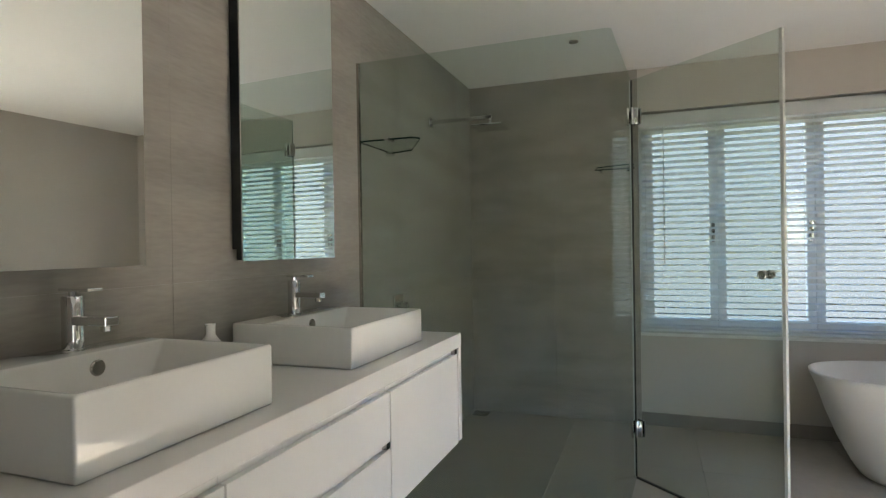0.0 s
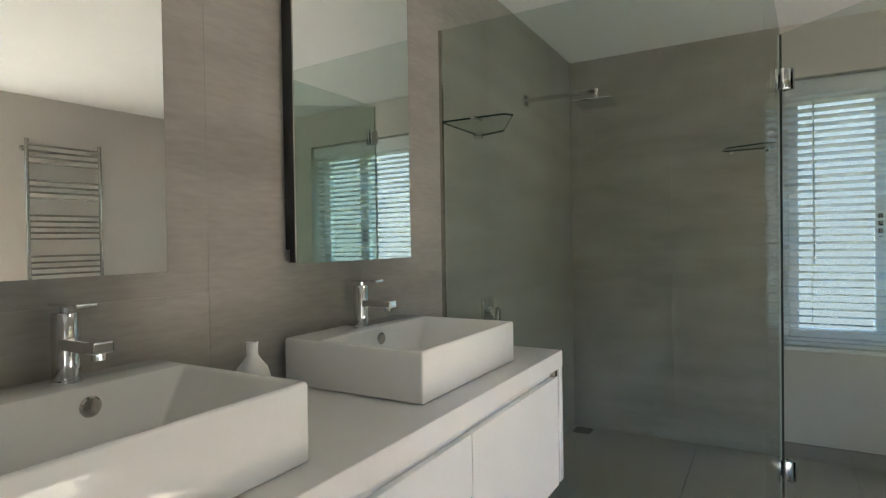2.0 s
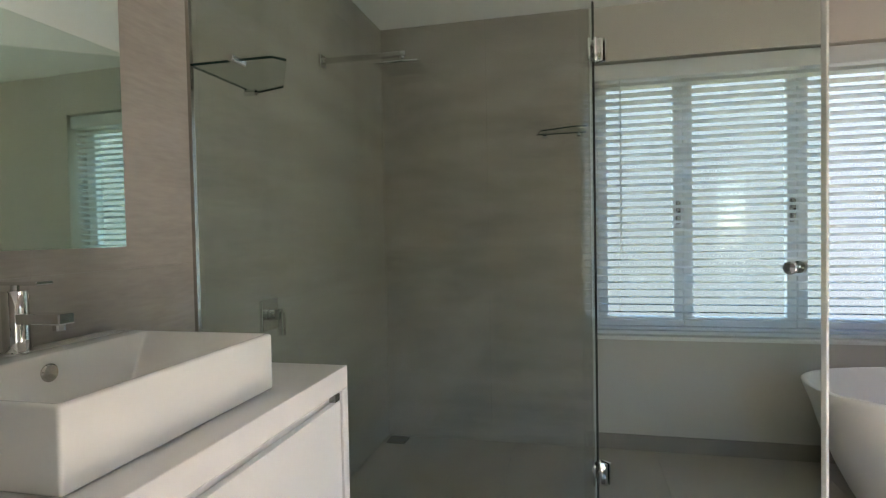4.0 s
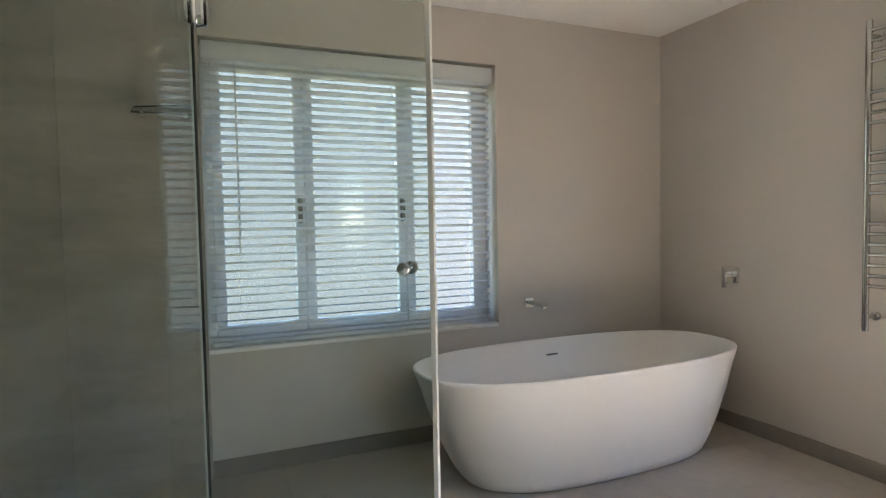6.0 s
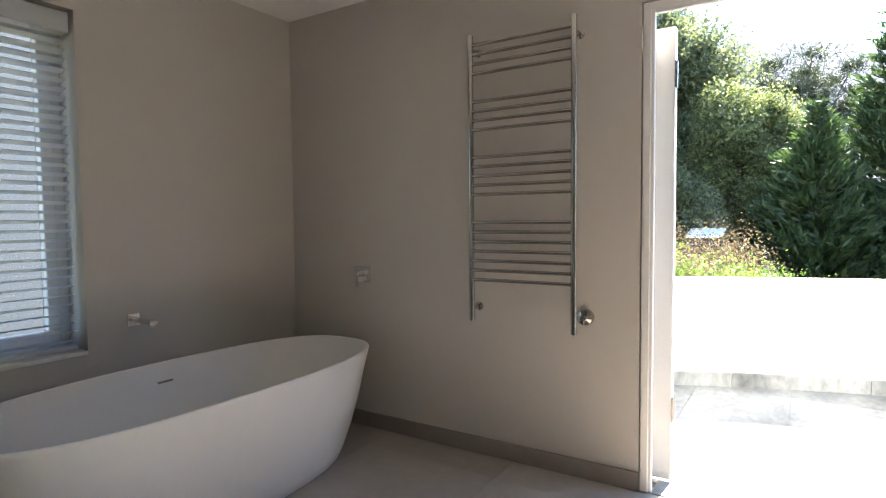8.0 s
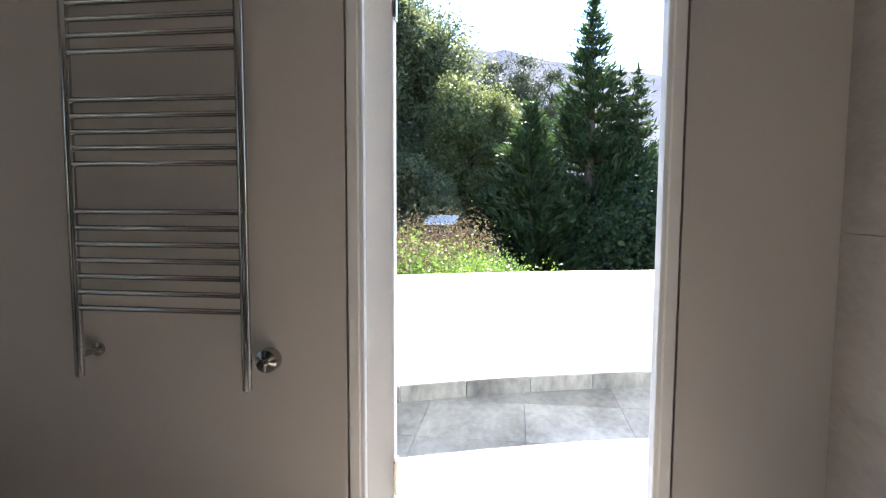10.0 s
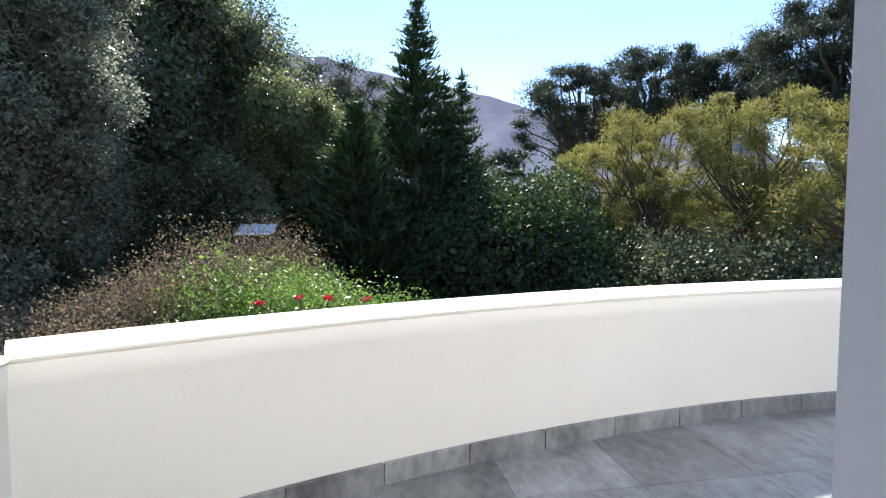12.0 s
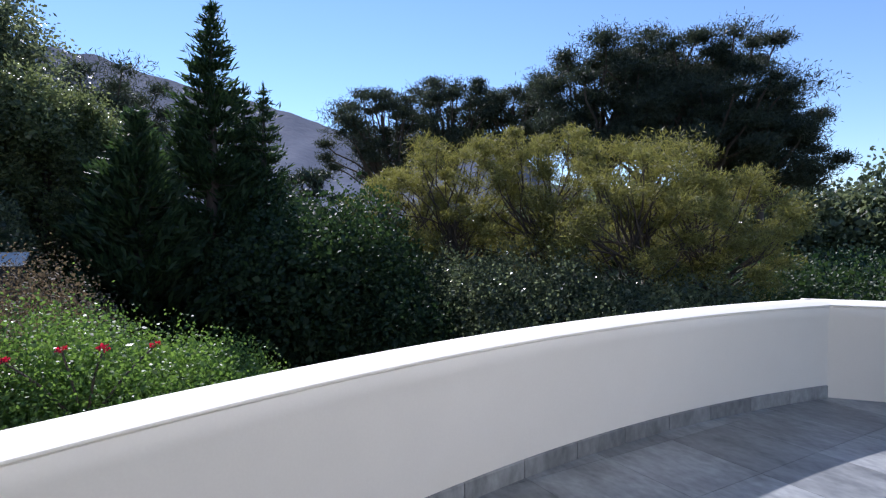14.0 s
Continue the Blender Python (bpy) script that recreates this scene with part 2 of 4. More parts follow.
def tube(points, r, segs=10, bm=None):
    one = bmesh.new()
    pts = [Vector(p) for p in points]
    rings = []
    for i, p in enumerate(pts):
        d = (pts[min(i + 1, len(pts) - 1)] - pts[max(i - 1, 0)]).normalized()
        q = d.to_track_quat('Z', 'Y')
        rr = r[i] if isinstance(r, (list, tuple)) else r
        rings.append([one.verts.new(p + q @ Vector((rr * math.cos(2 * math.pi * k / segs), rr * math.sin(2 * math.pi * k / segs), 0))) for k in range(segs)])
    for a, b in zip(rings, rings[1:]):
        for k in range(segs):
            j = (k + 1) % segs
            one.faces.new((a[k], a[j], b[j], b[k]))
    one.faces.new(rings[0][::-1])
    one.faces.new(rings[-1])
    return merge(bm, one)


def wall_with_hole(axis, a0, a1, t0, t1, z0, z1, hole):
    """A wall along one axis with one opening (from, to, bottom, top) right through it."""
    h0, h1, hb, ht = hole
    bm = bmesh.new()
    for s0, s1, b, t in ((a0, h0, z0, z1), (h1, a1, z0, z1), (h0, h1, z0, hb), (h0, h1, ht, z1)):
        if s1 - s0 > 1e-4 and t - b > 1e-4:
            if axis == 'x':
                box(s0, s1, t0, t1, b, t, bm=bm)
            else:
                box(t0, t1, s0, s1, b, t, bm=bm)
    return bm


def pieces(parent, name, spots, size, material, bevel=0.0015):
    """Alike pieces on one mesh, laid at the spots."""
    sx, sy, sz = size
    bm = box(-sx / 2, sx / 2, -sy / 2, sy / 2, -sz / 2, sz / 2)
    me = bpy.data.meshes.new(name)
    bm.to_mesh(me)
    bm.free()
    me.materials.append(material)
    for p in spots:
        ob = new(name, me)
        ob.location = p
        ob.parent = parent


# ---- the room ----
WX, EX, SY, CZ = 0.075, 4.30, -6.2, 2.55
WIN = (1.335, 3.0, 0.64, 2.24)
DOOR = (-3.19, -2.225, 0.0, 2.21)

floor = solid("floor", box(WX - 0.2, EX + 0.149, SY - 0.1, 0.0, -0.2, -0.008), M_GROUT, "large greige concrete-look porcelain floor tiles", "floor")
ceiling = solid("ceiling", box(WX - 0.2, EX + 0.3, SY - 0.2, 0.3, CZ, CZ + 0.15), M_CEIL, "smooth white painted plaster ceiling", "ceiling")
wall_west = solid("wall_west", box(WX - 0.2, WX - 0.008, SY, 0.0, -0.008, CZ), M_GROUT, "wall clad in warm grey concrete-look tiles", "wall")
wall_north = solid("wall_north", wall_with_hole('x', WX - 0.2, EX + 0.069, 0.0, 0.3, -0.2, CZ, WIN), M_PAINT, "matt greige painted wall with a wide window", "wall")
wall_east = solid("wall_east", wall_with_hole('y', SY, 0.0, EX, EX + 0.07, -0.008, CZ, DOOR), M_PAINT, "matt greige painted wall with an open doorway", "wall")
wall_outer = solid("wall_outer", wall_with_hole('y', SY, 0.3, EX + 0.07, EX + 0.13, -0.2, 5.4, (DOOR[0] + 0.040, DOOR[1] - 0.006, -0.2, DOOR[3] - 0.006)), M_PLASTER, "rough white plastered outside wall round the doorway", "wall")
# the opening in the south wall is invented, to let fill light in
wall_south = solid("wall_south", wall_with_hole('x', WX - 0.2, EX, SY - 0.15, SY, -0.2, CZ, (3.5, 4.2, 0.0, 2.3)), M_PAINT, "matt greige painted end wall, out of view, with an opening added for fill light", "wall")
wall_partition = solid("wall_partition", box(3.25, EX, -3.75, -3.605, -0.008, CZ), M_GROUT, "tiled wall behind the toilet", "wall")

for s0, s1, y in ((1.335, EX, -0.012),):
    solid("baseboard", box(s0, s1, y, 0.0, -0.004, 0.09, 0.002, 1), M_SKIRT, "low greige tile skirting along the wall", "skirting")
solid("baseboard", box(EX - 0.012, EX, DOOR[1], -0.012, -0.004, 0.09, 0.002, 1), M_SKIRT, "low greige tile skirting along the wall", "skirting")
solid("baseboard", box(EX - 0.012, EX, -3.6, DOOR[0], -0.004, 0.09, 0.002, 1), M_SKIRT, "low greige tile skirting along the wall", "skirting")
solid("baseboard", box(EX + 0.001, EX + 0.03, DOOR[1] - 0.012, DOOR[1], -0.004, 0.09, 0.002, 1), M_SKIRT, "low greige tile skirting in the door reveal", "skirting")

# window: reveal sill, three-light frame, handles, panes
wx0, wx1, wz0, wz1 = WIN
window = thing("window_1", "white painted three-light window behind a venetian blind", "window", ((wx0 + wx1) / 2, 0.2, wz0), kind="structure")
wf = bmesh.new()
for x0, x1, z0, z1 in ((wx0, wx1, wz0, wz0 + 0.06), (wx0, wx1, wz1 - 0.06, wz1), (wx0, wx0 + 0.045, wz0 + 0.06, wz1 - 0.06), (wx1 - 0.045, wx1, wz0 + 0.06, wz1 - 0.06)):
    box(x0, x1, 0.16, 0.24, z0, z1, 0.004, 1, bm=wf)
part("window_frame", wf, M_FRAME, window)
lights = ((wx0 + 0.045, 1.86), (1.86, 2.46), (2.46, wx1 - 0.045))
for i, (a, b) in enumerate(lights):
    sf = bmesh.new()
    w = 0.055
    for x0, x1, z0, z1 in ((a, b, wz0 + 0.06, wz0 + 0.06 + w), (a, b, wz1 - 0.06 - w, wz1 - 0.06), (a, a + w, wz0 + 0.06 + w, wz1 - 0.06 - w), (b - w, b, wz0 + 0.06 + w, wz1 - 0.06 - w)):
        box(x0 + 0.002, x1 - 0.002, 0.15, 0.20, z0 + 0.001, z1 - 0.001, 0.004, 1, bm=sf)
    sash = part("sash", sf, M_FRAME, window)
    pane = part("pane", box(a + w, b - w, 0.172, 0.178, wz0 + 0.06 + w, wz1 - 0.06 - w), M_PANE, window)
    pane.visible_shadow = False
    hx = b - 0.03 if i < 2 else a + 0.03
    if i < 2:
        hb = box(hx - 0.011, hx + 0.011, 0.135, 0.15, 1.30, 1.44, 0.003, 1)
        box(hx - 0.008, hx + 0.008, 0.10, 0.135, 1.36, 1.38, 0.003, 1, bm=hb)
        box(hx - 0.008, hx + 0.008, 0.10, 0.112, 1.31, 1.43, 0.003, 1, bm=hb)
        part("window_handle", hb, M_STEEL, sash, "dark steel window handle")
part("window_sill", box(wx0, wx1, -0.004, 0.16, wz0, wz0 + 0.022, 0.004, 1), M_FRAME, window)

# venetian blind
blind = thing("venetian_blind", "white venetian blind with half-open slats in the window", "blind", ((wx0 + wx1) / 2, 0.07, wz0 + 0.02))
part("headrail", box(wx0 + 0.01, wx1 - 0.012, 0.02, 0.10, wz1 - 0.105, wz1 - 0.012, 0.006), M_BLIND, blind)
sm = bmesh.new()
prof = [(-0.025, 0.0), (-0.013, 0.0028), (0.0, 0.0038), (0.013, 0.0028), (0.025, 0.0)]
xs0, xs1 = wx0 + 0.02, wx1 - 0.02
cx = (wx0 + wx1) / 2
for up in (0.0, 0.0016):
    for a, b in zip(prof, prof[1:]):
        vs = [sm.verts.new((x - cx, y, z + up)) for x, (y, z) in ((xs0, a), (xs1, a), (xs1, b), (xs0, b))]
        sm.faces.new(vs)
bmesh.ops.remove_doubles(sm, verts=sm.verts, dist=0.0003)
slat_mesh = bpy.data.meshes.new("slat")
sm.to_mesh(slat_mesh)
sm.free()
slat_mesh.materials.append(M_BLIND)
slat_mesh.polygons.foreach_set("use_smooth", [True] * len(slat_mesh.polygons))
n_slats = 33
for i in range(n_slats):
    s = new("slat", slat_mesh)
    s.parent = blind
    s.location = (0, 0, 0.045 + i * 0.0435)
    s.rotation_euler = (radians(-16 + 3.0 * math.sin(i * 2.1) * math.cos(i * 0.7)), 0, 0)
part("bottom_rail", box(wx0 + 0.02, wx1 - 0.02, 0.045, 0.095, wz0 + 0.026, wz0 + 0.046, 0.004), M_BLIND, blind)
for x in (wx0 + 0.16, 1.86, 2.46, wx1 - 0.16):
    part("ladder_cord", rod((x, 0.042, wz0 + 0.04), (x, 0.042, wz1 - 0.1), 0.0012, segs=6), M_BLIND, blind)
part("tilt_wand", rod((wx0 + 0.17, 0.03, 1.15), (wx0 + 0.17, 0.03, wz1 - 0.1), 0.004, segs=8), M_BLIND, blind)

# door frame and open glazed leaf, hung on the outside
d0, d1, dz0, dz1 = DOOR
door = thing("door_1", "white painted door frame with the leaf swung out onto the terrace", "door", (EX + 0.1, (d0 + d1) / 2, 0), kind="structure")
fr = bmesh.new()
for y0, y1, z0, z1 in ((d0 + 0.0065, d0 + 0.042, 0, dz1 - 0.0065), (d1 - 0.042, d1 - 0.0065, 0, dz1 - 0.0065), (d0 + 0.042, d1 - 0.042, dz1 - 0.042, dz1 - 0.0065)):
    box(EX - 0.004, EX + 0.069, y0, y1, z0, z1, 0.004, 1, bm=fr)
for y0, y1, z0, z1 in ((d0 + 0.007, d0 + 0.056, 0.001, dz1 - 0.007), (d1 - 0.056, d1 - 0.007, 0.001, dz1 - 0.007), (d0 + 0.056, d1 - 0.056, dz1 - 0.056, dz1 - 0.007)):
    box(EX + 0.002, EX + 0.03, y0, y1, z0, z1, 0.006, 2, bm=fr)
part("door_frame", fr, M_FRAME, door)
part("threshold", box(EX + 0.0, EX + 0.15, d0 + 0.056, d1 - 0.056, -0.03, 0.004, 0.003, 1), M_MARBLE, door)
sp = box(EX + 0.036, EX + 0.062, d0 + 0.042, d0 + 0.0445, 0.74, 0.96, 0.001, 1)
box(EX + 0.040, EX + 0.066, d0 + 0.0445, d0 + 0.0475, 0.80, 0.88, 0.001, 1, bm=sp)
part("strike_plate", sp, M_STEEL, door, "steel strike plate")
# the leaf lies folded back flat along the outside wall
lx, ly0, ly1 = EX + 0.15, d1 - 0.115, d1 + 0.735
leaf = bmesh.new()
for y0, y1, z0, z1 in ((ly0, ly0 + 0.14, 0.015, 2.13), (ly1 - 0.10, ly1, 0.015, 2.13), (ly0 + 0.14, ly1 - 0.10, 0.015, 0.22), (ly0 + 0.14, ly1 - 0.10, 2.02, 2.13)):
    box(lx, lx + 0.05, y0, y1, z0, z1, 0.008, 2, bm=leaf)
leaf_ob = part("door_leaf", leaf, M_FRAME, door)
lp = part("pane", box(lx + 0.02, lx + 0.028, ly0 + 0.14, ly1 - 0.10, 0.22, 2.02), M_PANE, leaf_ob)
lp.visible_shadow = False
for z in (0.30, 1.85):
    hg = box(lx - 0.028, lx + 0.042, ly0 - 0.005, ly0 - 0.0005, z, z + 0.12, 0.001, 1)
    rod((lx - 0.006, ly0 - 0.006, z), (lx - 0.006, ly0 - 0.006, z + 0.12), 0.007, bm=hg)
    part("hinge", hg, M_STEEL, leaf_ob, "steel butt hinge")

# ---- vanity ----
VX, VZ0, VZ1 = 0.626, 0.455, 0.920
VY0, VY1 = -4.55, -1.952
counter = thing("countertop", "long white solid-surface vanity top with waterfall end", "countertop", (0.35, (VY0 + VY1) / 2, VZ1))
ct = box(WX, VX, VY0, VY1, VZ1 - 0.06, VZ1, 0.003)
part("slab", ct, M_TOP, counter)
part("end_panel", box(WX, VX, VY1 - 0.035, VY1 - 0.001, VZ0, VZ1 - 0.0605, 0.002, 1), M_TOP, counter)
splits = ((-2.665, VY1 - 0.036, 1), (-3.41, -2.665, 2), (-4.55, -3.41, 2))
for a, b, k in splits:
    unit = thing("vanity_cabinet", "white handleless wall-hung vanity cabinet under the countertop", "cabinet", (0.3, (a + b) / 2, VZ0), "vanity cabinets")
    part("carcass", box(WX, VX - 0.022, a + 0.001, b - 0.001, VZ0, VZ1 - 0.062), M_WHITE, unit)
    hi = VZ1 - 0.085
    if k == 1:
        part("cabinet_door", box(VX - 0.020, VX - 0.002, a + 0.003, b - 0.012, VZ0 - 0.004, hi, 0.002), M_WHITE, unit)
        part("finger_pull", box(VX - 0.0215, VX - 0.003, b - 0.04, b - 0.012, hi + 0.001, hi + 0.021, 0.001, 1), M_STEEL, unit, "brushed metal finger pull")
    else:
        mid = VZ0 + 0.20
        part("drawer_front", box(VX - 0.020, VX - 0.002, a + 0.003, b - 0.003, VZ0 - 0.004, mid, 0.002), M_WHITE, unit)
        part("drawer_front", box(VX - 0.020, VX - 0.002, a + 0.003, b - 0.003, mid + 0.022, hi, 0.002), M_WHITE, unit)
        part("finger_pull", box(VX - 0.0215, VX - 0.003, b - 0.028, b - 0.004, mid + 0.001, mid + 0.04, 0.001, 1), M_STEEL, unit, "brushed metal finger pull")


def basin_mesh(x0, x1, y0, y1, z0, z1):
    """A block basin with a rear tap ledge and a sloping bowl."""
    bm = bmesh.new()
    t = 0.014
    outer_b = [(x0, y0, z0), (x1, y0, z0), (x1, y1, z0), (x0, y1, z0)]
    outer_t = [(x0, y0, z1), (x1, y0, z1), (x1, y1, z1), (x0, y1, z1)]
    ix0 = x0 + 0.125
    inner_t = [(ix0, y0 + t, z1), (x1 - t, y0 + t, z1), (x1 - t, y1 - t, z1), (ix0, y1 - t, z1)]
    inner_b = [(ix0 + 0.02, y0 + 0.07, z0 + 0.025), (x1 - 0.04, y0 + 0.07, z0 + 0.02), (x1 - 0.04, y1 - 0.09, z0 + 0.02), (ix0 + 0.02, y1 - 0.09, z0 + 0.025)]
    rings = [[bm.verts.new(p) for p in ring] for ring in (outer_b, outer_t, inner_t, inner_b)]
    for a, b in zip(rings, rings[1:]):
        for i in range(4):
            j = (i + 1) % 4
            bm.faces.new((a[i], a[j], b[j], b[i]))
    bm.faces.new(rings[0][::-1])
    bm.faces.new(rings[3])
    bmesh.ops.recalc_face_normals(bm, faces=bm.faces)
    bmesh.ops.bevel(bm, geom=bm.edges[:], offset=0.006, segments=3, affect='EDGES', profile=0.5)
    return bm


BX0, BX1 = 0.088, 0.546


def basin_and_tap(y0, y1, yc, BZ):
    b = thing("wash_basin", "glossy white rectangular countertop basin with overflow ring", "basin", (0.33, yc, VZ1 + 0.001), "vanity basins")
    part("bowl", basin_mesh(BX0, BX1, y0, y1, VZ1 + 0.001, BZ), M_CERAMIC, b, smooth=True)
    part("overflow_cover", lathe([(0.019, 0.0), (0.019, 0.003), (0.016, 0.006), (0.004, 0.007)], (BX0 + 0.131, yc, BZ - 0.036), 24, 'X'), M_STEEL, b, "steel overflow cover", smooth=True)
    part("drain", lathe([(0.03, 0.0), (0.03, 0.003), (0.024, 0.006), (0.004, 0.008)], (0.36, yc, VZ1 + 0.022), 24), M_CHROME, b, "chrome drain cap", smooth=True)
    tx = BX0 + 0.055
    tap = thing("basin_mixer_tap", "chrome single-lever mixer tap on the basin ledge", "tap", (tx, yc, BZ), "basin taps")
    part("body", lathe([(0.0255, 0.0), (0.0255, 0.004), (0.0235, 0.006), (0.0235, 0.126), (0.0225, 0.128)], (tx, yc, BZ), 28), M_CHROME, tap, smooth=True)
    part("neck", rod((tx, yc, BZ + 0.128), (tx, yc, BZ + 0.140), 0.008, segs=14), M_CHROME, tap)
    part("lever", box(tx - 0.022, tx + 0.075, yc - 0.019, yc + 0.019, BZ + 0.140, BZ + 0.147, 0.002), M_CHROME, tap)
    sp = box(tx + 0.018, tx + 0.125, yc - 0.018, yc + 0.018, BZ + 0.062, BZ + 0.083, 0.003)
    s_ob = part("spout", sp, M_CHROME, tap)
    part("aerator", rod((tx + 0.106, yc, BZ + 0.050), (tx + 0.106, yc, BZ + 0.063), 0.0115, segs=16), M_CHROME, s_ob)


basin_and_tap(-2.768, -2.204, -2.490, 1.052)
basin_and_tap(-3.660, -3.155, -3.362, 1.068)

vase = thing("bud_vase", "small white ceramic bud vase with narrow neck", "vase", (0.17, -2.953, VZ1))
part("vase_body", lathe([(0.026, 0.0), (0.036, 0.012), (0.043, 0.04), (0.043, 0.07), (0.036, 0.095), (0.022, 0.112), (0.0135, 0.125), (0.0135, 0.150), (0.0155, 0.157), (0.0115, 0.157), (0.0105, 0.12)], (0.17, -2.953, VZ1), 32), M_BATH, vase, smooth=True)

for y0, y1 in ((-2.748, -2.195), (-3.73, -3.155)):
    mir = thing("mirror_cabinet", "tall frameless mirror standing proud of the wall", "mirror", (WX, (y0 + y1) / 2, 1.26), "vanity mirrors")
    turn = Matrix.Translation((WX, y0, 0)) @ Matrix.Rotation(radians(-2.0), 4, 'Z') @ Matrix.Translation((-WX, -y0, 0))
    for nm, bm, mt in (("backing", box(WX + 0.02, WX + 0.044, y0 + 0.003, y1 - 0.003, 1.263, 2.515), M_DARK), ("mirror_glass", box(WX + 0.0445, WX + 0.05, y0, y1, 1.26, 2.52), M_MIRROR)):
        bmesh.ops.transform(bm, matrix=turn, verts=bm.verts)
        part(nm, bm, mt, mir)
    part("wall_mount", box(WX, WX + 0.021, y0 + 0.006, y1 - 0.05, 1.3, 2.48), M_DARK, mir)

# ---- shower ----
GX, GY, GZ, HY = 1.317, -1.847, 2.2, -1.005
DA = radians(-41.8)

screen = thing("shower_screen", "frameless greenish glass shower screen fixed to the tiled wall", "shower screen", (0.7, GY, 0))
CXG = 1.265
bend = math.atan2(GX - CXG, HY - GY)
turn_ret = Matrix.Translation((CXG, GY, 0)) @ Matrix.Rotation(-bend, 4, 'Z')
ret = box(-0.005, 0.005, 0.006, math.hypot(GX - CXG, HY - GY) - 0.008, 0.002, GZ)
bmesh.ops.transform(ret, matrix=turn_ret, verts=ret.verts)
for nm, bm in (("glass_panel", box(WX, CXG - 0.004, GY - 0.005, GY + 0.005, 0.002, GZ)), ("glass_panel", ret)):
    g = part(nm, bm, M_GLASS, screen)
    g.visible_shadow = False
part("seal_strip", box(GX - 0.006, GX + 0.006, HY - 0.006, HY - 0.002, 0.002, GZ), M_SEAL, screen)
part("wall_channel", box(WX, WX + 0.012, GY - 0.008, GY + 0.008, 0.002, GZ), M_STEEL, screen)

swing = Matrix.Translation((GX, HY, 0)) @ Matrix.Rotation(DA, 4, 'Z')
gdoor = thing("shower_door", "frameless glass shower door standing open on chrome hinges", "shower door", (GX, HY, 0))


def swung(bm):
    bmesh.ops.transform(bm, matrix=swing, verts=bm.verts)
    return bm


DW = 0.835
g = part("glass_panel", swung(box(0.01, DW - 0.004, -0.005, 0.005, 0.012, GZ)), M_GLASS, gdoor)
g.visible_shadow = False
part("edge_seal", swung(box(DW - 0.003, DW + 0.012, -0.009, 0.009, 0.012, GZ, 0.002)), M_SEAL, gdoor, "translucent seal along the free edge")
part("bottom_seal", swung(box(0.012, DW - 0.006, -0.006, 0.006, 0.002, 0.0115)), M_DARK, gdoor, "dark sweep seal")
part("hinge_seal", swung(box(-0.002, 0.0095, -0.004, 0.004, 0.012, GZ)), M_DARK, gdoor)
for z in (0.24, 1.95):
    hb = swung(box(0.012, 0.062, -0.017, -0.006, z, z + 0.09, 0.003))
    merge(hb, swung(box(0.012, 0.062, 0.006, 0.017, z, z + 0.09, 0.003)))
    box(GX - 0.017, GX - 0.006, HY - 0.062, HY - 0.008, z, z + 0.09, 0.003, bm=hb)
    box(GX + 0.006, GX + 0.017, HY - 0.062, HY - 0.008, z, z + 0.09, 0.003, bm=hb)
    rod((GX, HY, z + 0.01), (GX, HY, z + 0.08), 0.011, bm=hb)
    part("hinge", hb, M_CHROME, gdoor, "chrome glass hinge", smooth=True)
for side in (-1, 1):
    kn = lathe([(0.008, 0.005), (0.008, 0.016), (0.019, 0.02), (0.0205, 0.034), (0.018, 0.038), (0.004, 0.039)], (0, 0, 0), 24, 'Y')
    if side < 0:
        bmesh.ops.transform(kn, matrix=Matrix.Rotation(math.pi, 4, 'Z'), verts=kn.verts)
    bmesh.ops.translate(kn, verts=kn.verts, vec=(DW - 0.075, 0, 1.155))
    part("knob", swung(kn), M_CHROME, gdoor, "round chrome knob", smooth=True)

arm = thing("rain_shower", "chrome square shower arm and flat rain head on the wall", "shower head", (WX, -0.885, 2.10))
part("wall_plate", box(WX, WX + 0.012, -0.915, -0.855, 2.075, 2.135, 0.002), M_CHROME, arm)
part("arm", box(WX + 0.012, 0.495, -0.897, -0.873, 2.094, 2.116, 0.002), M_CHROME, arm)
part("ball_joint", lathe([(0.011, -0.045), (0.013, -0.03), (0.009, -0.022), (0.013, -0.012), (0.012, 0.0)], (0.478, -0.885, 2.094), 18), M_CHROME, arm, smooth=True)
part("rain_head", box(0.378, 0.578, -0.985, -0.785, 2.036, 2.047, 0.003), M_CHROME, arm)

valve = thing("shower_mixer_valve", "chrome square shower mixer with lever on the wall", "shower valve", (WX, -1.42, 0.975))
part("plate", box(WX, WX + 0.012, -1.485, -1.365, 0.915, 1.035, 0.003), M_CHROME, valve)
part("valve_body", rod((WX + 0.012, -1.425, 0.975), (WX + 0.06, -1.425, 0.975), 0.022, segs=20, bevel=0.002), M_CHROME, valve, smooth=True)
part("lever", box(WX + 0.05, WX + 0.07, -1.437, -1.413, 0.895, 0.985, 0.003), M_CHROME, valve)


def glass_shelf(pts, z, at, brackets, label):
    sh = thing("glass_corner_shelf", label, "shelf", at, "shower shelves")
    bm = bmesh.new()
    lo = [bm.verts.new((x, y, z)) for x, y in pts]
    hi = [bm.verts.new((x, y, z + 0.008)) for x, y in pts]
    bm.faces.new(lo[::-1])
    bm.faces.new(hi)
    for i in range(len(pts)):
        j = (i + 1) % len(pts)
        bm.faces.new((lo[i], lo[j], hi[j], hi[i]))
    g = part("glass_plate", bm, M_PANE, sh)
    g.data.materials.append(M_EDGE)
    for face in g.data.polygons:
        face.material_index = 0 if abs(face.normal.z) > 0.5 else 1
    g.visible_shadow = False
    for b0, b1 in brackets:
        part("bracket", rod(b0, b1, 0.012, segs=18, bevel=0.002), M_CHROME, sh, "chrome shelf bracket", smooth=True)
    return sh


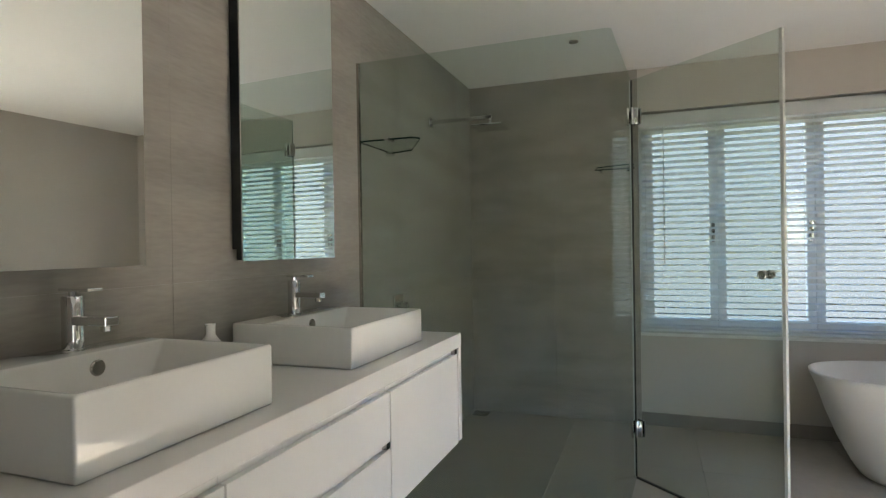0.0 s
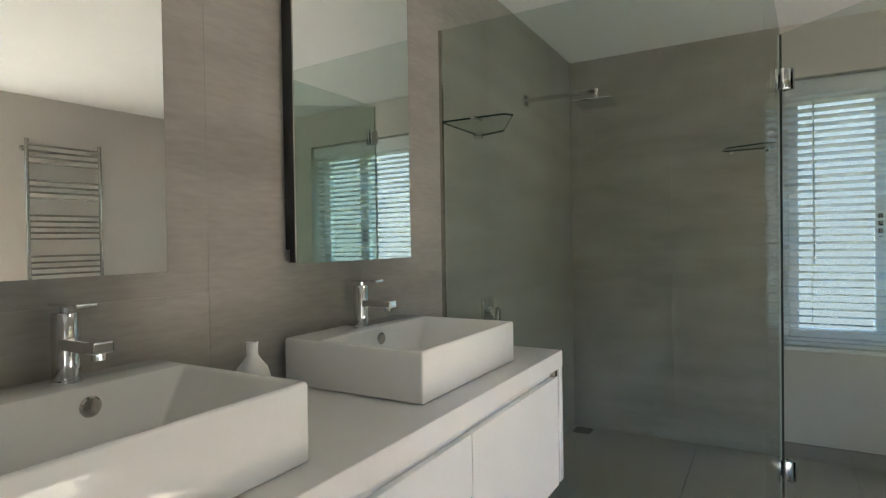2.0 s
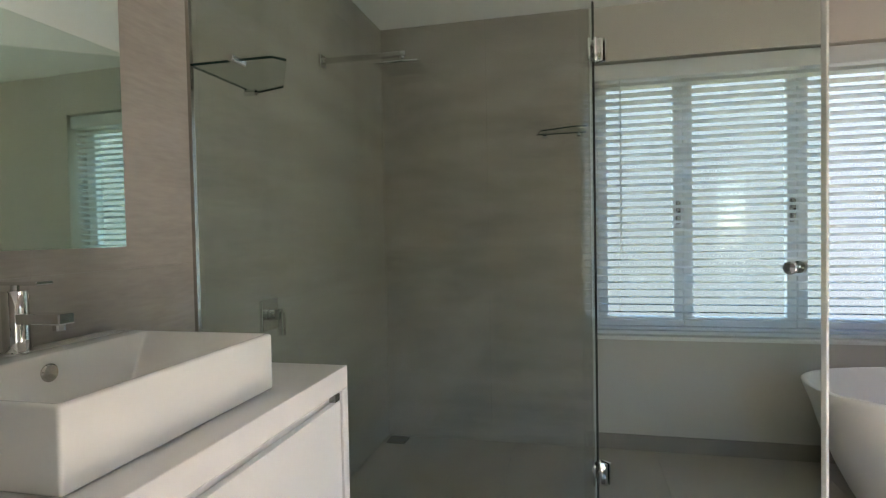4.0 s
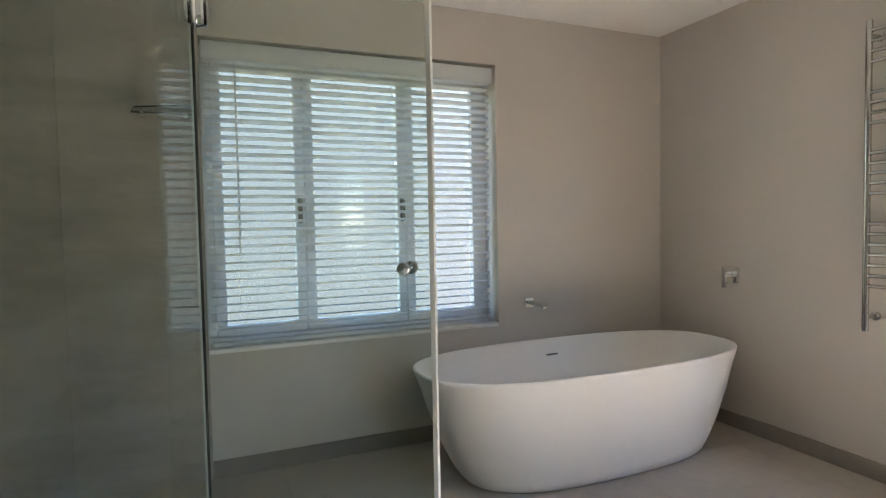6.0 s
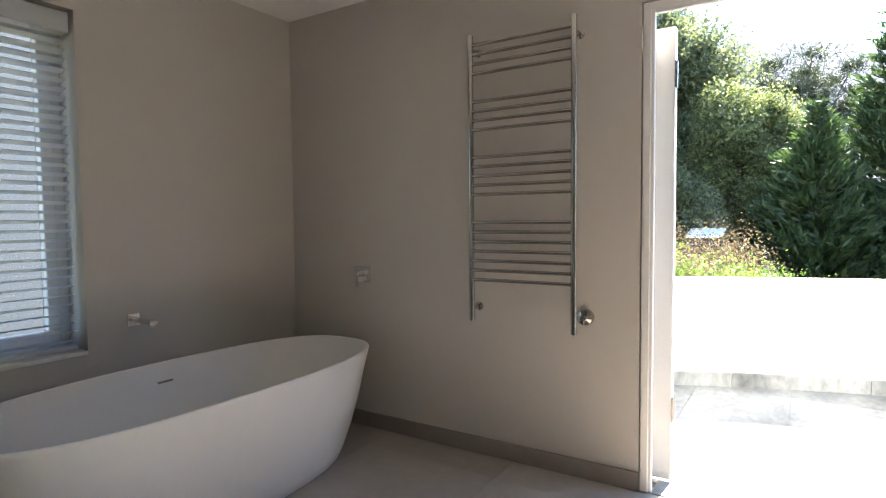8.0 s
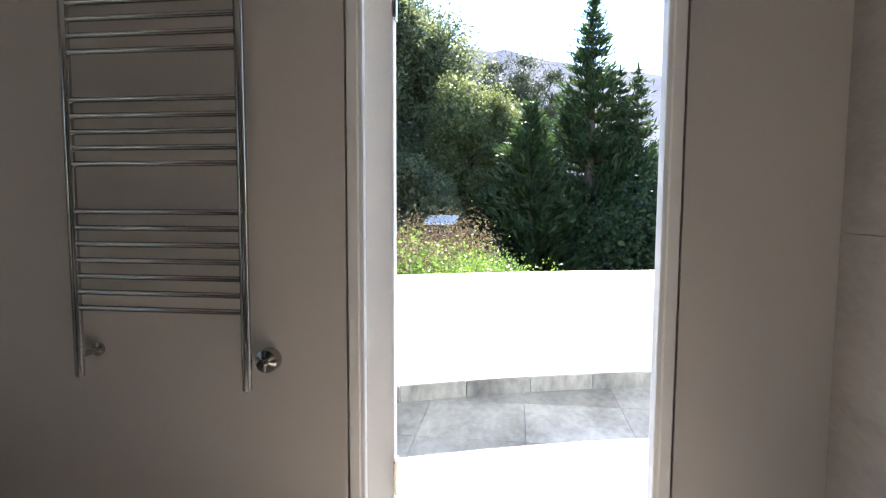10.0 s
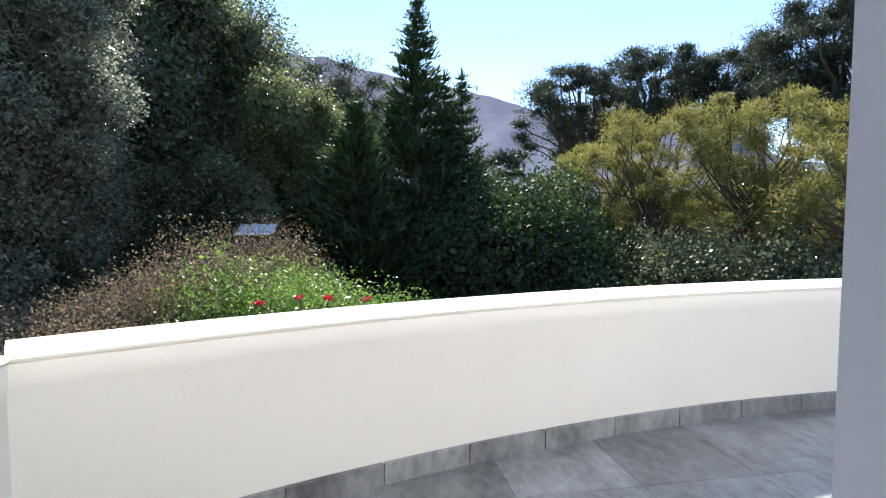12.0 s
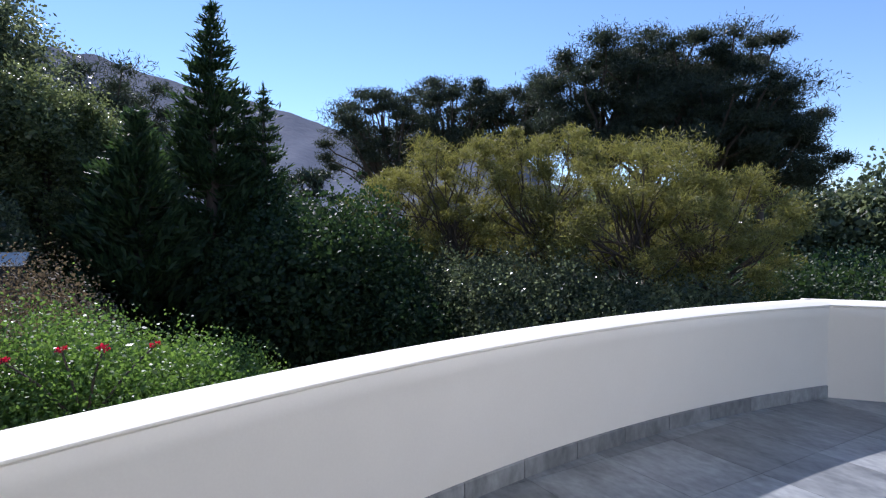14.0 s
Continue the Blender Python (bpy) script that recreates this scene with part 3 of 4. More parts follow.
# ---- bath ----
BC, BL, BW, BH = (3.225, -0.555), 0.965, 0.415, 0.565


def bath_ring(bm, hx, hy, z, n=72, p=2.7):
    ring = []
    for i in range(n):
        a = 2 * math.pi * i / n
        c, s = math.cos(a), math.sin(a)
        ring.append(bm.verts.new((BC[0] + hx * math.copysign(abs(c) ** (2 / p), c), BC[1] + hy * math.copysign(abs(s) ** (2 / p), s), z)))
    return ring


bath = thing("bathtub", "freestanding white oval bathtub with a thin rim", "bathtub", (BC[0], BC[1], 0))
bm = bmesh.new()
shape = [(0.715, 0.315, 0.0), (0.738, 0.332, 0.012), (0.768, 0.347, 0.06), (0.828, 0.370, 0.18), (0.886, 0.392, 0.33), (0.930, 0.406, 0.47), (BL - 0.003, BW - 0.002, 0.545), (BL, BW, BH - 0.006), (BL - 0.005, BW - 0.004, BH),
         (BL - 0.016, BW - 0.014, BH), (BL - 0.022, BW - 0.020, BH - 0.006), (0.84, 0.36, 0.42), (0.72, 0.315, 0.24), (0.60, 0.26, 0.15), (0.45, 0.18, 0.125), (0.1, 0.05, 0.12)]
rings = [bath_ring(bm, *s) for s in shape]
for a, b in zip(rings, rings[1:]):
    for i in range(72):
        j = (i + 1) % 72
        bm.faces.new((a[i], a[j], b[j], b[i]))
bm.faces.new(rings[0][::-1])
bm.faces.new(rings[-1])
part("tub", bm, M_BATH, bath, smooth=50)
part("overflow_slot", box(3.225, 3.305, -0.188, -0.172, 0.468, 0.478, 0.002), M_STEEL, bath, "narrow metal overflow slot")

spout = thing("bath_spout", "chrome square wall-mounted bath spout over the tub", "tap", (3.215, 0, 0.77))
part("wall_plate", box(3.185, 3.245, -0.012, 0.0, 0.745, 0.805, 0.002), M_CHROME, spout)
part("spout", box(3.196, 3.234, -0.19, -0.012, 0.765, 0.787, 0.004), M_CHROME, spout)
part("aerator", rod((3.215, -0.17, 0.755), (3.215, -0.17, 0.766), 0.011), M_CHROME, spout)

bv = thing("bath_mixer_valve", "chrome square bath mixer with lever on the wall", "tap", (EX, -0.585, 0.935))
part("plate", box(EX - 0.012, EX, -0.645, -0.525, 0.885, 0.985, 0.003), M_CHROME, bv)
part("valve_body", rod((EX - 0.055, -0.585, 0.94), (EX - 0.012, -0.585, 0.94), 0.02, segs=20, bevel=0.002), M_CHROME, bv, smooth=True)
part("lever", box(EX - 0.068, EX - 0.05, -0.597, -0.573, 0.86, 0.95, 0.003), M_CHROME, bv)

# ---- heated towel rail ----
rail = thing("heated_towel_rail", "tall polished steel ladder towel rail on the wall", "towel rail", (EX, -1.665, 0.73))
RX, RA, RB = EX - 0.085, -1.40, -1.945
for y, z0 in ((RA, 0.735), (RB, 0.715)):
    part("upright", rod((RX, y, z0), (RX, y, 2.19), 0.0145, segs=18, bevel=0.003), M_STEEL, rail, smooth=True)
    part("collar", rod((RX, y, z0 + 0.085), (RX, y, z0 + 0.092), 0.0155, segs=18), M_STEEL, rail)
groups = ((2.14, 4, 0.048), (1.855, 4, 0.047), (1.575, 5, 0.047), (1.245, 7, 0.049))
for top, k, step in groups:
    for i in range(k):
        z = top - i * step
        pts = [(RX, RA + (RB - RA) * u / 8, z) for u in range(9)]
        part("rung", tube(pts[::8], 0.009, 10), M_STEEL, rail, smooth=True)
for y, z in ((RA, 2.12), (RB, 2.12), (RA, 0.80)):
    part("wall_bracket", lathe([(0.010, 0.0), (0.010, 0.055), (0.021, 0.06), (0.021, 0.071)], (RX + 0.0145, y, z), 18, 'X'), M_STEEL, rail, smooth=True)
part("element_housing", lathe([(0.012, 0.0), (0.014, 0.03), (0.035, 0.036), (0.038, 0.060), (0.038, 0.071)], (RX + 0.0145, RB - 0.035, 0.79), 28, 'X'), M_STEEL, rail, "round steel element housing", smooth=True)

# ---- toilet corner ----
toilet = thing("wall_hung_toilet", "white wall-hung toilet with closed lid at the tiled wall", "toilet", (3.77, -3.6, 0.1))


def toilet_shape(z0, z1, y0, y1, hw, shrink):
    bm = bmesh.new()
    rings = []
    for z, k in ((z0, shrink), ((z0 + z1) / 2, (1 + shrink) / 2), (z1 - 0.006, 1.0), (z1, 0.98)):
        ring = []
        for i in range(40):
            a = math.pi * i / 39
            ring.append(bm.verts.new((3.77 + hw * k * math.cos(a), y0 + (y1 - y0) * k * math.sin(a) ** 0.62, z)))
        rings.append(ring)
    for a, b in zip(rings, rings[1:]):
        for i in range(40):
            j = (i + 1) % 40
            bm.faces.new((a[i], a[j], b[j], b[i]))
    bm.faces.new(rings[0][::-1])
    bm.faces.new(rings[-1])
    return bm


part("pan", toilet_shape(0.10, 0.405, -3.604, -3.09, 0.18, 0.62), M_CERAMIC, toilet, smooth=True)
part("lid", toilet_shape(0.408, 0.445, -3.604, -3.08, 0.187, 1.0), M_CERAMIC, toilet, smooth=True)
brush = thing("toilet_brush", "chrome toilet brush holder standing on the floor", "toilet brush", (4.17, -3.47, 0))
part("holder", lathe([(0.045, 0.0), (0.045, 0.22), (0.038, 0.225), (0.01, 0.228)], (4.17, -3.47, 0.0), 24), M_CHROME, brush, smooth=True)
part("handle", rod((4.17, -3.47, 0.228), (4.17, -3.47, 0.47), 0.009, segs=14, bevel=0.003), M_CHROME, brush, smooth=True)

dl = thing("downlight", "small square recessed ceiling downlight, unlit", "downlight", (0.985, -0.77, CZ))
part("bezel", box(0.94, 1.03, -0.815, -0.725, CZ - 0.006, CZ - 0.0005, 0.002), M_FRAME, dl)
part("lamp", lathe([(0.028, -0.012), (0.030, -0.006), (0.030, -0.004)], (0.985, -0.77, CZ), 24), M_STEEL, dl, smooth=True)

dr = thing("floor_drain", "square steel shower floor drain", "drain", (0.16, -0.1, 0))
glass_shelf([(WX, -1.841), (0.36, -1.841), (0.385, -1.80), (0.22, -1.52), (WX, -1.47)], 1.815, (WX, -1.66, 1.815), [((0.238, -1.875, 1.82), (0.238, -1.80, 1.82)), ((WX, -1.535, 1.803), (WX + 0.045, -1.535, 1.803))], "clear glass corner shelf on chrome clips by the screen")
glass_shelf([(1.03, -0.011), (1.31, -0.011), (1.31, -0.21), (1.25, -0.225), (1.06, -0.14)], 1.84, (1.17, -0.011, 1.84), [((1.08, -0.011, 1.828), (1.08, -0.06, 1.828)), ((1.27, -0.011, 1.828), (1.27, -0.06, 1.828))], "clear glass corner shelf on chrome clips on the end wall")
part("window_latch", box(1.372, 1.40, 0.125, 0.15, 0.93, 1.06, 0.004), M_FRAME, window)

# ---- terrace ----
CC, RI, RO, PZ, TZ = (-2.91, -5.957), 9.877, 10.075, 0.796, -0.004
A0, A1 = radians(26.2), radians(-10.3)
part("grate", box(0.10, 0.22, -0.16, -0.04, 0.0005, 0.005, 0.001, 1), M_STEEL, dr)


def arc_pt(r, a, z):
    return (CC[0] + r * math.cos(a), CC[1] + r * math.sin(a), z)


terrace = solid("pavement", box(EX + 0.13, 8.5, -16, 0.3, -0.4, TZ - 0.012), M_GROUT, "grey marble paved terrace", "terrace floor")


def swept(profile, n=90, a0=A0, a1=A1):
    bm = bmesh.new()
    rows = [[bm.verts.new(arc_pt(r, a0 + (a1 - a0) * i / n, z)) for r, z in profile] for i in range(n + 1)]
    k = len(profile)
    for a, b in zip(rows, rows[1:]):
        for i in range(k):
            j = (i + 1) % k
            bm.faces.new((a[i], a[j], b[j], b[i]))
    bm.faces.new(rows[0])
    bm.faces.new(rows[-1][::-1])
    bmesh.ops.recalc_face_normals(bm, faces=bm.faces)
    return bm


coping = [(RI, TZ - 0.3), (RI, PZ - 0.139), (RI - 0.010, PZ - 0.129), (RI - 0.010, PZ - 0.046), (RI - 0.002, PZ - 0.042), (RI - 0.002, PZ - 0.035), (RI - 0.024, PZ - 0.031), (RI - 0.023, PZ - 0.025), (RI + 0.045, PZ - 0.003), (RI + 0.065, PZ),
          (RO - 0.02, PZ), (RO, PZ - 0.02), (RO, -2.6)]
parapet = solid("parapet_wall", swept(coping), M_PARAPET, "low curved cream parapet with a rounded white coping", "parapet", smooth=50)


def straight_parapet(name, start, end, lap, label):
    """A straight run of the same section, its outer face to the right of the way walked."""
    start, end = Vector(start), Vector(end)
    way = (end - start).normalized()
    out = Vector((-way.y, way.x, 0))
    bm = bmesh.new()
    rows = [[bm.verts.new(p + out * (r - RI) + Vector((0, 0, z))) for r, z in coping] for p in (start - way * lap, end)]
    k = len(coping)
    for i in range(k):
        j = (i + 1) % k
        bm.faces.new((rows[0][i], rows[0][j], rows[1][j], rows[1][i]))
    bm.faces.new(rows[0][::-1])
    bm.faces.new(rows[1])
    bmesh.ops.recalc_face_normals(bm, faces=bm.faces)
    return solid(name, bm, M_PARAPET, label, "parapet", smooth=50)


straight_parapet("parapet_wall_end", arc_pt(RI, A1, 0), (EX, -9.9, 0), 0.16, "straight cream return of the terrace parapet")
NC = Vector(arc_pt(RI, A0, 0))
straight_parapet("parapet_wall_return", (EX + 0.131, NC.y, 0), tuple(NC), 0.0, "short cream return of the parapet to the house wall")

# ---- land ----
GZ0 = -2.4
bm = bmesh.new()
n = 48
grid = {}
for i in range(n + 1):
    for j in range(n + 1):
        u, v = i / n * 2 - 1, j / n * 2 - 1
        x, y = 30 + 2600 * u * abs(u) ** 1.5, -20 + 2600 * v * abs(v) ** 1.5
        d = math.hypot(x - 5, y + 4)
        z = GZ0 + 0.25 * noise.noise((x * 0.05, y * 0.05, 0)) if d > 4 else GZ0
        grid[i, j] = bm.verts.new((x, y, z))
for i in range(n):
    for j in range(n):
        bm.faces.new((grid[i, j], grid[i + 1, j], grid[i + 1, j + 1], grid[i, j + 1]))
solid("ground", bm, M_GROUND, "dark garden ground of dry grass and soil", "ground", smooth=True)

# a far ridge, highest to the north-east, falling to the south
bm = bmesh.new()
na, nr = 150, 14
rows = []
for i in range(na + 1):
    deg = 45 - 95 * i / na
    a = radians(deg)
    crest = 286 + 6.6 * max(0.0, min(deg + 22.0, 23.5)) - 165 / (1 + math.exp((deg + 39) / 1.2))
    crest += 14 * noise.noise((deg * 0.12, 3.1, 0)) + 9 * noise.noise((deg * 0.55, 1.0, 0)) + 3 * noise.noise((deg * 2.2, 7.0, 0))
    row = []
    for k in range(nr + 1):
        t = k / nr
        r = 750 + 900 * t
        z = GZ0 - 4 + (crest) * (t ** 1.35) + 26 * t * (1 - t) * 4 * noise.noise((deg * 0.35, t * 5, 2.0))
        row.append(bm.verts.new((5 + r * math.cos(a), -3 + r * math.sin(a), z)))
    rows.append(row)
for a, b in zip(rows, rows[1:]):
    for k in range(nr):
        bm.faces.new((a[k], b[k], b[k + 1], a[k + 1]))
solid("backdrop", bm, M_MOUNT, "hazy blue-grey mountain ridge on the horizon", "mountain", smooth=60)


# ---- plants ----
RNG = np.random.default_rng(7)


def unit(v):
    return v / np.maximum(np.linalg.norm(v, axis=1, keepdims=True), 1e-6)


def blades(centres, along, length, width):
    """Pointed leaves: a four-sided blade at each centre, lying along the given way."""
    n = len(centres)
    along = unit(along)
    across = unit(np.cross(along, RNG.normal(size=(n, 3))))
    ln, wd = np.asarray(length).reshape(-1, 1), np.asarray(width).reshape(-1, 1)
    v = np.empty((n, 4, 3))
    v[:, 0] = centres - along * ln / 2
    v[:, 1] = centres + across * wd / 2
    v[:, 2] = centres + along * ln / 2
    v[:, 3] = centres - across * wd / 2
    return v


def blade_mesh(name, quads, material, parent, origin):
    v = np.concatenate(quads).reshape(-1, 3) - np.array(origin)
    n = len(v) // 4
    me = bpy.data.meshes.new(name)
    me.vertices.add(len(v))
    me.vertices.foreach_set("co", v.astype(np.float32).ravel())
    me.loops.add(len(v))
    me.loops.foreach_set("vertex_index", np.arange(len(v), dtype=np.int32))
    me.polygons.add(n)
    me.polygons.foreach_set("loop_start", np.arange(n, dtype=np.int32) * 4)
    me.update(calc_edges=True)
    me.materials.append(material)
    ob = new(name, me)
    ob.parent = parent
    return ob


def clump_points(centre, radii, n, shell=0.55):
    d = unit(RNG.normal(size=(n, 3)))
    r = shell + (1 - shell) * RNG.random((n, 1)) ** 0.7
    lump = 1 + 0.18 * np.sin(d[:, :1] * 5 + centre[0]) * np.cos(d[:, 1:2] * 4 + centre[1]) + 0.12 * RNG.normal(size=(n, 1))
    return np.array(centre) + d * r * lump * np.array(radii), d


def limbs(base, tips, r0, bm=None, wobble=0.12):
    bm = bm or bmesh.new()
    for tip, r in tips:
        a, b = Vector(base), Vector(tip)
        pts, rs = [], []
        for i in range(6):
            u = i / 5
            p = a.lerp(b, u)
            k = (b - a).length * wobble * math.sin(math.pi * u)
            p += Vector((noise.noise(p * 0.9), noise.noise(p * 0.9 + Vector((9, 0, 0))), 0.3 * u * (1 - u))) * k
            pts.append(p)
            rs.append(r0 * (1 - u) * r + 0.25 * r0 * r * u + 0.008)
        tube(pts, rs, 7, bm)
    return bm


def broad_tree(name, label, at, height, clumps, leaves, leaf, material, low=0.35, shell=0.6):
    """clumps: how many; leaves in each; leaf: size."""
    x, y, z = at
    h, w = height
    t = thing(name, label, "tree", at)
    quads, tips = [], []
    for i in range(clumps):
        u = (i + 0.5) / clumps
        zz = low + (1 - low) * (u ** 0.8)
        ring = w * math.sqrt(max(0.05, 1 - ((zz - 0.58) / 0.62) ** 2)) * 0.78
        a = i * 2.4 + RNG.random() * 0.8
        rr = ring * (0.45 + 0.6 * RNG.random())
        c = (x + rr * math.cos(a), y + rr * math.sin(a), z + h * zz * 0.9)
        s = w * (0.23 + 0.17 * RNG.random())
        p, d = clump_points(c, (s, s, s * 0.85), leaves, shell)
        al = d + RNG.normal(size=d.shape) * 0.9
        quads.append(blades(p, al, leaf * (0.7 + 0.6 * RNG.random(leaves)), leaf * 0.55 * (0.7 + 0.6 * RNG.random(leaves))))
        m = leaves // 5
        p, d = clump_points(c, (s * 0.7, s * 0.7, s * 0.6), m, 0.2)
        quads.append(blades(p, RNG.normal(size=d.shape), np.full(m, leaf * 2.2), np.full(m, leaf * 1.5)))
        if i % 2 == 0:
            tips.append((c, 0.55))
    bm = limbs((x, y, z - 0.1), [((x, y, z + h * 0.6), 1.0)], 0.035 * h)
    limbs((x, y, z + h * 0.3), tips, 0.022 * h, bm)
    part("trunk", bm, M_BARK, t, smooth=True)
    blade_mesh("crown", quads, material, t, at)
    return t


def conifer(name, label, at, height, width, whorls, per, dens, material, droop=0.25, tip_len=0.34):
    x, y, z = at
    t = thing(name, label, "tree", at)
    quads = []
    bm = tube([(x, y, z - 0.1), (x, y, z + height * 0.5), (x, y, z + height * 0.97)], [0.03 * height, 0.017 * height, 0.004], 9)
    for w in range(whorls):
        u = (w + 0.5 * RNG.random()) / whorls
        zz = z + height * (0.04 + 0.95 * u)
        reach = width * ((1 - u) ** 0.95 * 0.95 + 0.03)
        for b in range(max(4, int(per * (1 - 0.5 * u)))):
            a = 2 * math.pi * RNG.random()
            ln = reach * (0.62 + 0.5 * RNG.random())
            k = max(5, int(dens * (0.25 + ln)))
            s = RNG.random(k) ** 0.6
            out = np.array((math.cos(a), math.sin(a), 0.0))
            rise = -droop * s * ln * 0.55 + 0.75 * (s ** 3) * ln * 0.6 + 0.10 * ln
            base = np.stack((x + out[0] * s * ln, y + out[1] * s * ln, zz + rise), 1)
            base += RNG.normal(size=(k, 3)) * np.array((0.07, 0.07, 0.035)) * (0.5 + s[:, None])
            al = out * 0.9 + RNG.normal(size=(k, 3)) * 0.42 + np.array((0, 0, 0.42)) + s[:, None] * np.array((0, 0, 0.35))
            sz = tip_len * (0.6 + 0.7 * RNG.random(k)) * (1.1 - 0.45 * u)
            quads.append(blades(base, al, sz, sz * 0.22))
            if b % 2 == 0:
                tube([(x, y, zz), (x + out[0] * ln * 0.8, y + out[1] * ln * 0.8, zz - droop * ln * 0.25)], [0.012 + 0.01 * (1 - u), 0.006], 5, bm)
    quads.append(blades(np.array([[x, y, z + height * (0.955 + 0.045 * i / 14)] for i in range(15)]), RNG.normal(size=(15, 3)) * 0.25 + np.array((0, 0, 1.0)), np.full(15, 0.35), np.full(15, 0.06)))
    part("trunk", bm, M_BARK, t, smooth=True)
    blade_mesh("crown", quads, material, t, at)
    return t


def pine(name, label, at, height, spread, clumps, tufts, size, material, low=0.55, lean=(0, 0)):
    x, y, z = at
    t = thing(name, label, "tree", at)
    quads, tips = [], []
    top = (x + lean[0], y + lean[1], z + height)
    for i in range(clumps):
        u = (i + RNG.random()) / clumps
        zz = low + (0.97 - low) * u
        dome = spread * math.sqrt(max(0.06, 1 - ((zz - low - 0.10) / (1.02 - low)) ** 2))
        a = i * 2.4 + RNG.random()
        rr = dome * (0.35 + 0.65 * RNG.random())
        c = (x + lean[0] * zz + rr * math.cos(a), y + lean[1] * zz + rr * math.sin(a), z + height * zz)
        s = spread * (0.21 + 0.20 * RNG.random() ** 2)
        p, d = clump_points(c, (s * (0.7 + 0.6 * RNG.random()), s * (0.7 + 0.6 * RNG.random()), s * (0.30 + 0.25 * RNG.random())), tufts, 0.0)
        p += RNG.normal(size=p.shape) * s * np.array((0.16, 0.16, 0.10))
        al = d * 0.6 + RNG.normal(size=d.shape) * 0.8 + np.array((0, 0, 0.45))
        quads.append(blades(p, al, size * (0.7 + 0.6 * RNG.random(tufts)), size * 0.16 * (0.7 + 0.6 * RNG.random(tufts))))
        m = tufts // 60
        p, d = clump_points(c, (s * 0.6, s * 0.6, s * 0.22), m, 0.1)
        quads.append(blades(p, RNG.normal(size=d.shape), np.full(m, size * 1.6), np.full(m, size * 1.0)))
        tips.append((c, 0.6))
    bm = limbs((x, y, z - 0.1), [((x + lean[0] * 0.9, y + lean[1] * 0.9, z + height * 0.88), 1.0)], 0.026 * height, wobble=0.05)
    for c, r in tips:
        hb = low * (0.75 + 0.25 * RNG.random())
        limbs((x + lean[0] * hb, y + lean[1] * hb, z + height * hb), [(c, r)], 0.012 * height, bm)
    part("trunk", bm, M_BARK, t, smooth=True)
    blade_mesh("crown", quads, material, t, at)
    return t


def feathery_tree(name, label, at, height, spread, sprays, per, material):
    """Thin rising limbs with hanging, needle-fine yellow-green sprays and gaps between."""
    x, y, z = at
    t = thing(name, label, "tree", at)
    quads, tips = [], []
    for i in range(sprays):
        a = i * 2.4 + RNG.random()
        u = 0.36 + 0.62 * ((i + RNG.random()) / sprays) ** 0.75
        dome = spread * math.sqrt(max(0.05, 1 - ((u - 0.66) / 0.36) ** 2))
        rr = dome * (0.2 + 0.85 * RNG.random() ** 0.5)
        c = np.array((x + rr * math.cos(a), y + rr * math.sin(a), z + height * u * 0.95))
        k = per
        s = spread * (0.15 + 0.16 * RNG.random())
        p, d = clump_points(c, (s, s, s * 0.6), k, 0.0)
        al = d * 0.5 + RNG.normal(size=d.shape) * 0.55 + np.array((0.0, 0.0, 0.2))
        ln = 0.15 * (0.6 + 0.8 * RNG.random(k))
        quads.append(blades(p, al, ln, ln * 0.12))
        tips.append((tuple(c), 0.4))
    bm = limbs((x, y, z - 0.1), [((x + 0.15, y, z + height * 0.45), 1.0), ((x - 0.2, y + 0.25, z + height * 0.55), 0.8), ((x + 0.1, y - 0.3, z + height * 0.6), 0.8)], 0.022 * height)
    for c, r in tips:
        limbs((x + 0.1 * RNG.normal(), y + 0.1 * RNG.normal(), z + height * (0.25 + 0.3 * RNG.random())), [(c, r)], 0.009 * height, bm, 0.2)
    part("trunk", bm, M_BARK, t, smooth=True)
    blade_mesh("crown", quads, material, t, at)
    return t


def bush(name, label, at, radii, n, leaf, material, lumps=9, category="shrub"):
    x, y, z = at
    t = thing(name, label, category, at)
    quads, tips = [], []
    for i in range(lumps):
        a = i * 2.4
        rr = 0.15 + 0.62 * math.sqrt((i + 0.5) / lumps)
        top = radii[2] * (1 - 0.5 * rr ** 2) * (0.85 + 0.3 * RNG.random())
        c = (x + radii[0] * rr * math.cos(a), y + radii[1] * rr * math.sin(a), z + top * 0.5)
        k = n // lumps
        p, d = clump_points(c, (radii[0] * 0.46, radii[1] * 0.46, top * 0.52), k, 0.66)
        al = d * 0.6 + RNG.normal(size=d.shape) * 0.9
        quads.append(blades(p, al, leaf * (0.6 + 0.8 * RNG.random(k)), leaf * 0.78 * (0.6 + 0.8 * RNG.random(k))))
        m = k // 4
        p, d = clump_points(c, (radii[0] * 0.38, radii[1] * 0.38, top * 0.42), m, 0.2)
        quads.append(blades(p, RNG.normal(size=d.shape), np.full(m, leaf * 2.2), np.full(m, leaf * 1.6)))
        tips.append(((c[0], c[1], c[2] + top * 0.2), 0.8))
    part("stems", limbs((x, y, z - 0.05), tips, 0.03), M_BARK, t, smooth=True)
    blade_mesh("foliage", quads, material, t, at)
    return t


def at_view(deg, dist, z=GZ0):
    """A place on the land, by its bearing from the doorway (degrees from east, south negative) and distance."""
    a = radians(deg)
    return (4.3 + dist * math.cos(a), -2.7 + dist * math.sin(a), z)

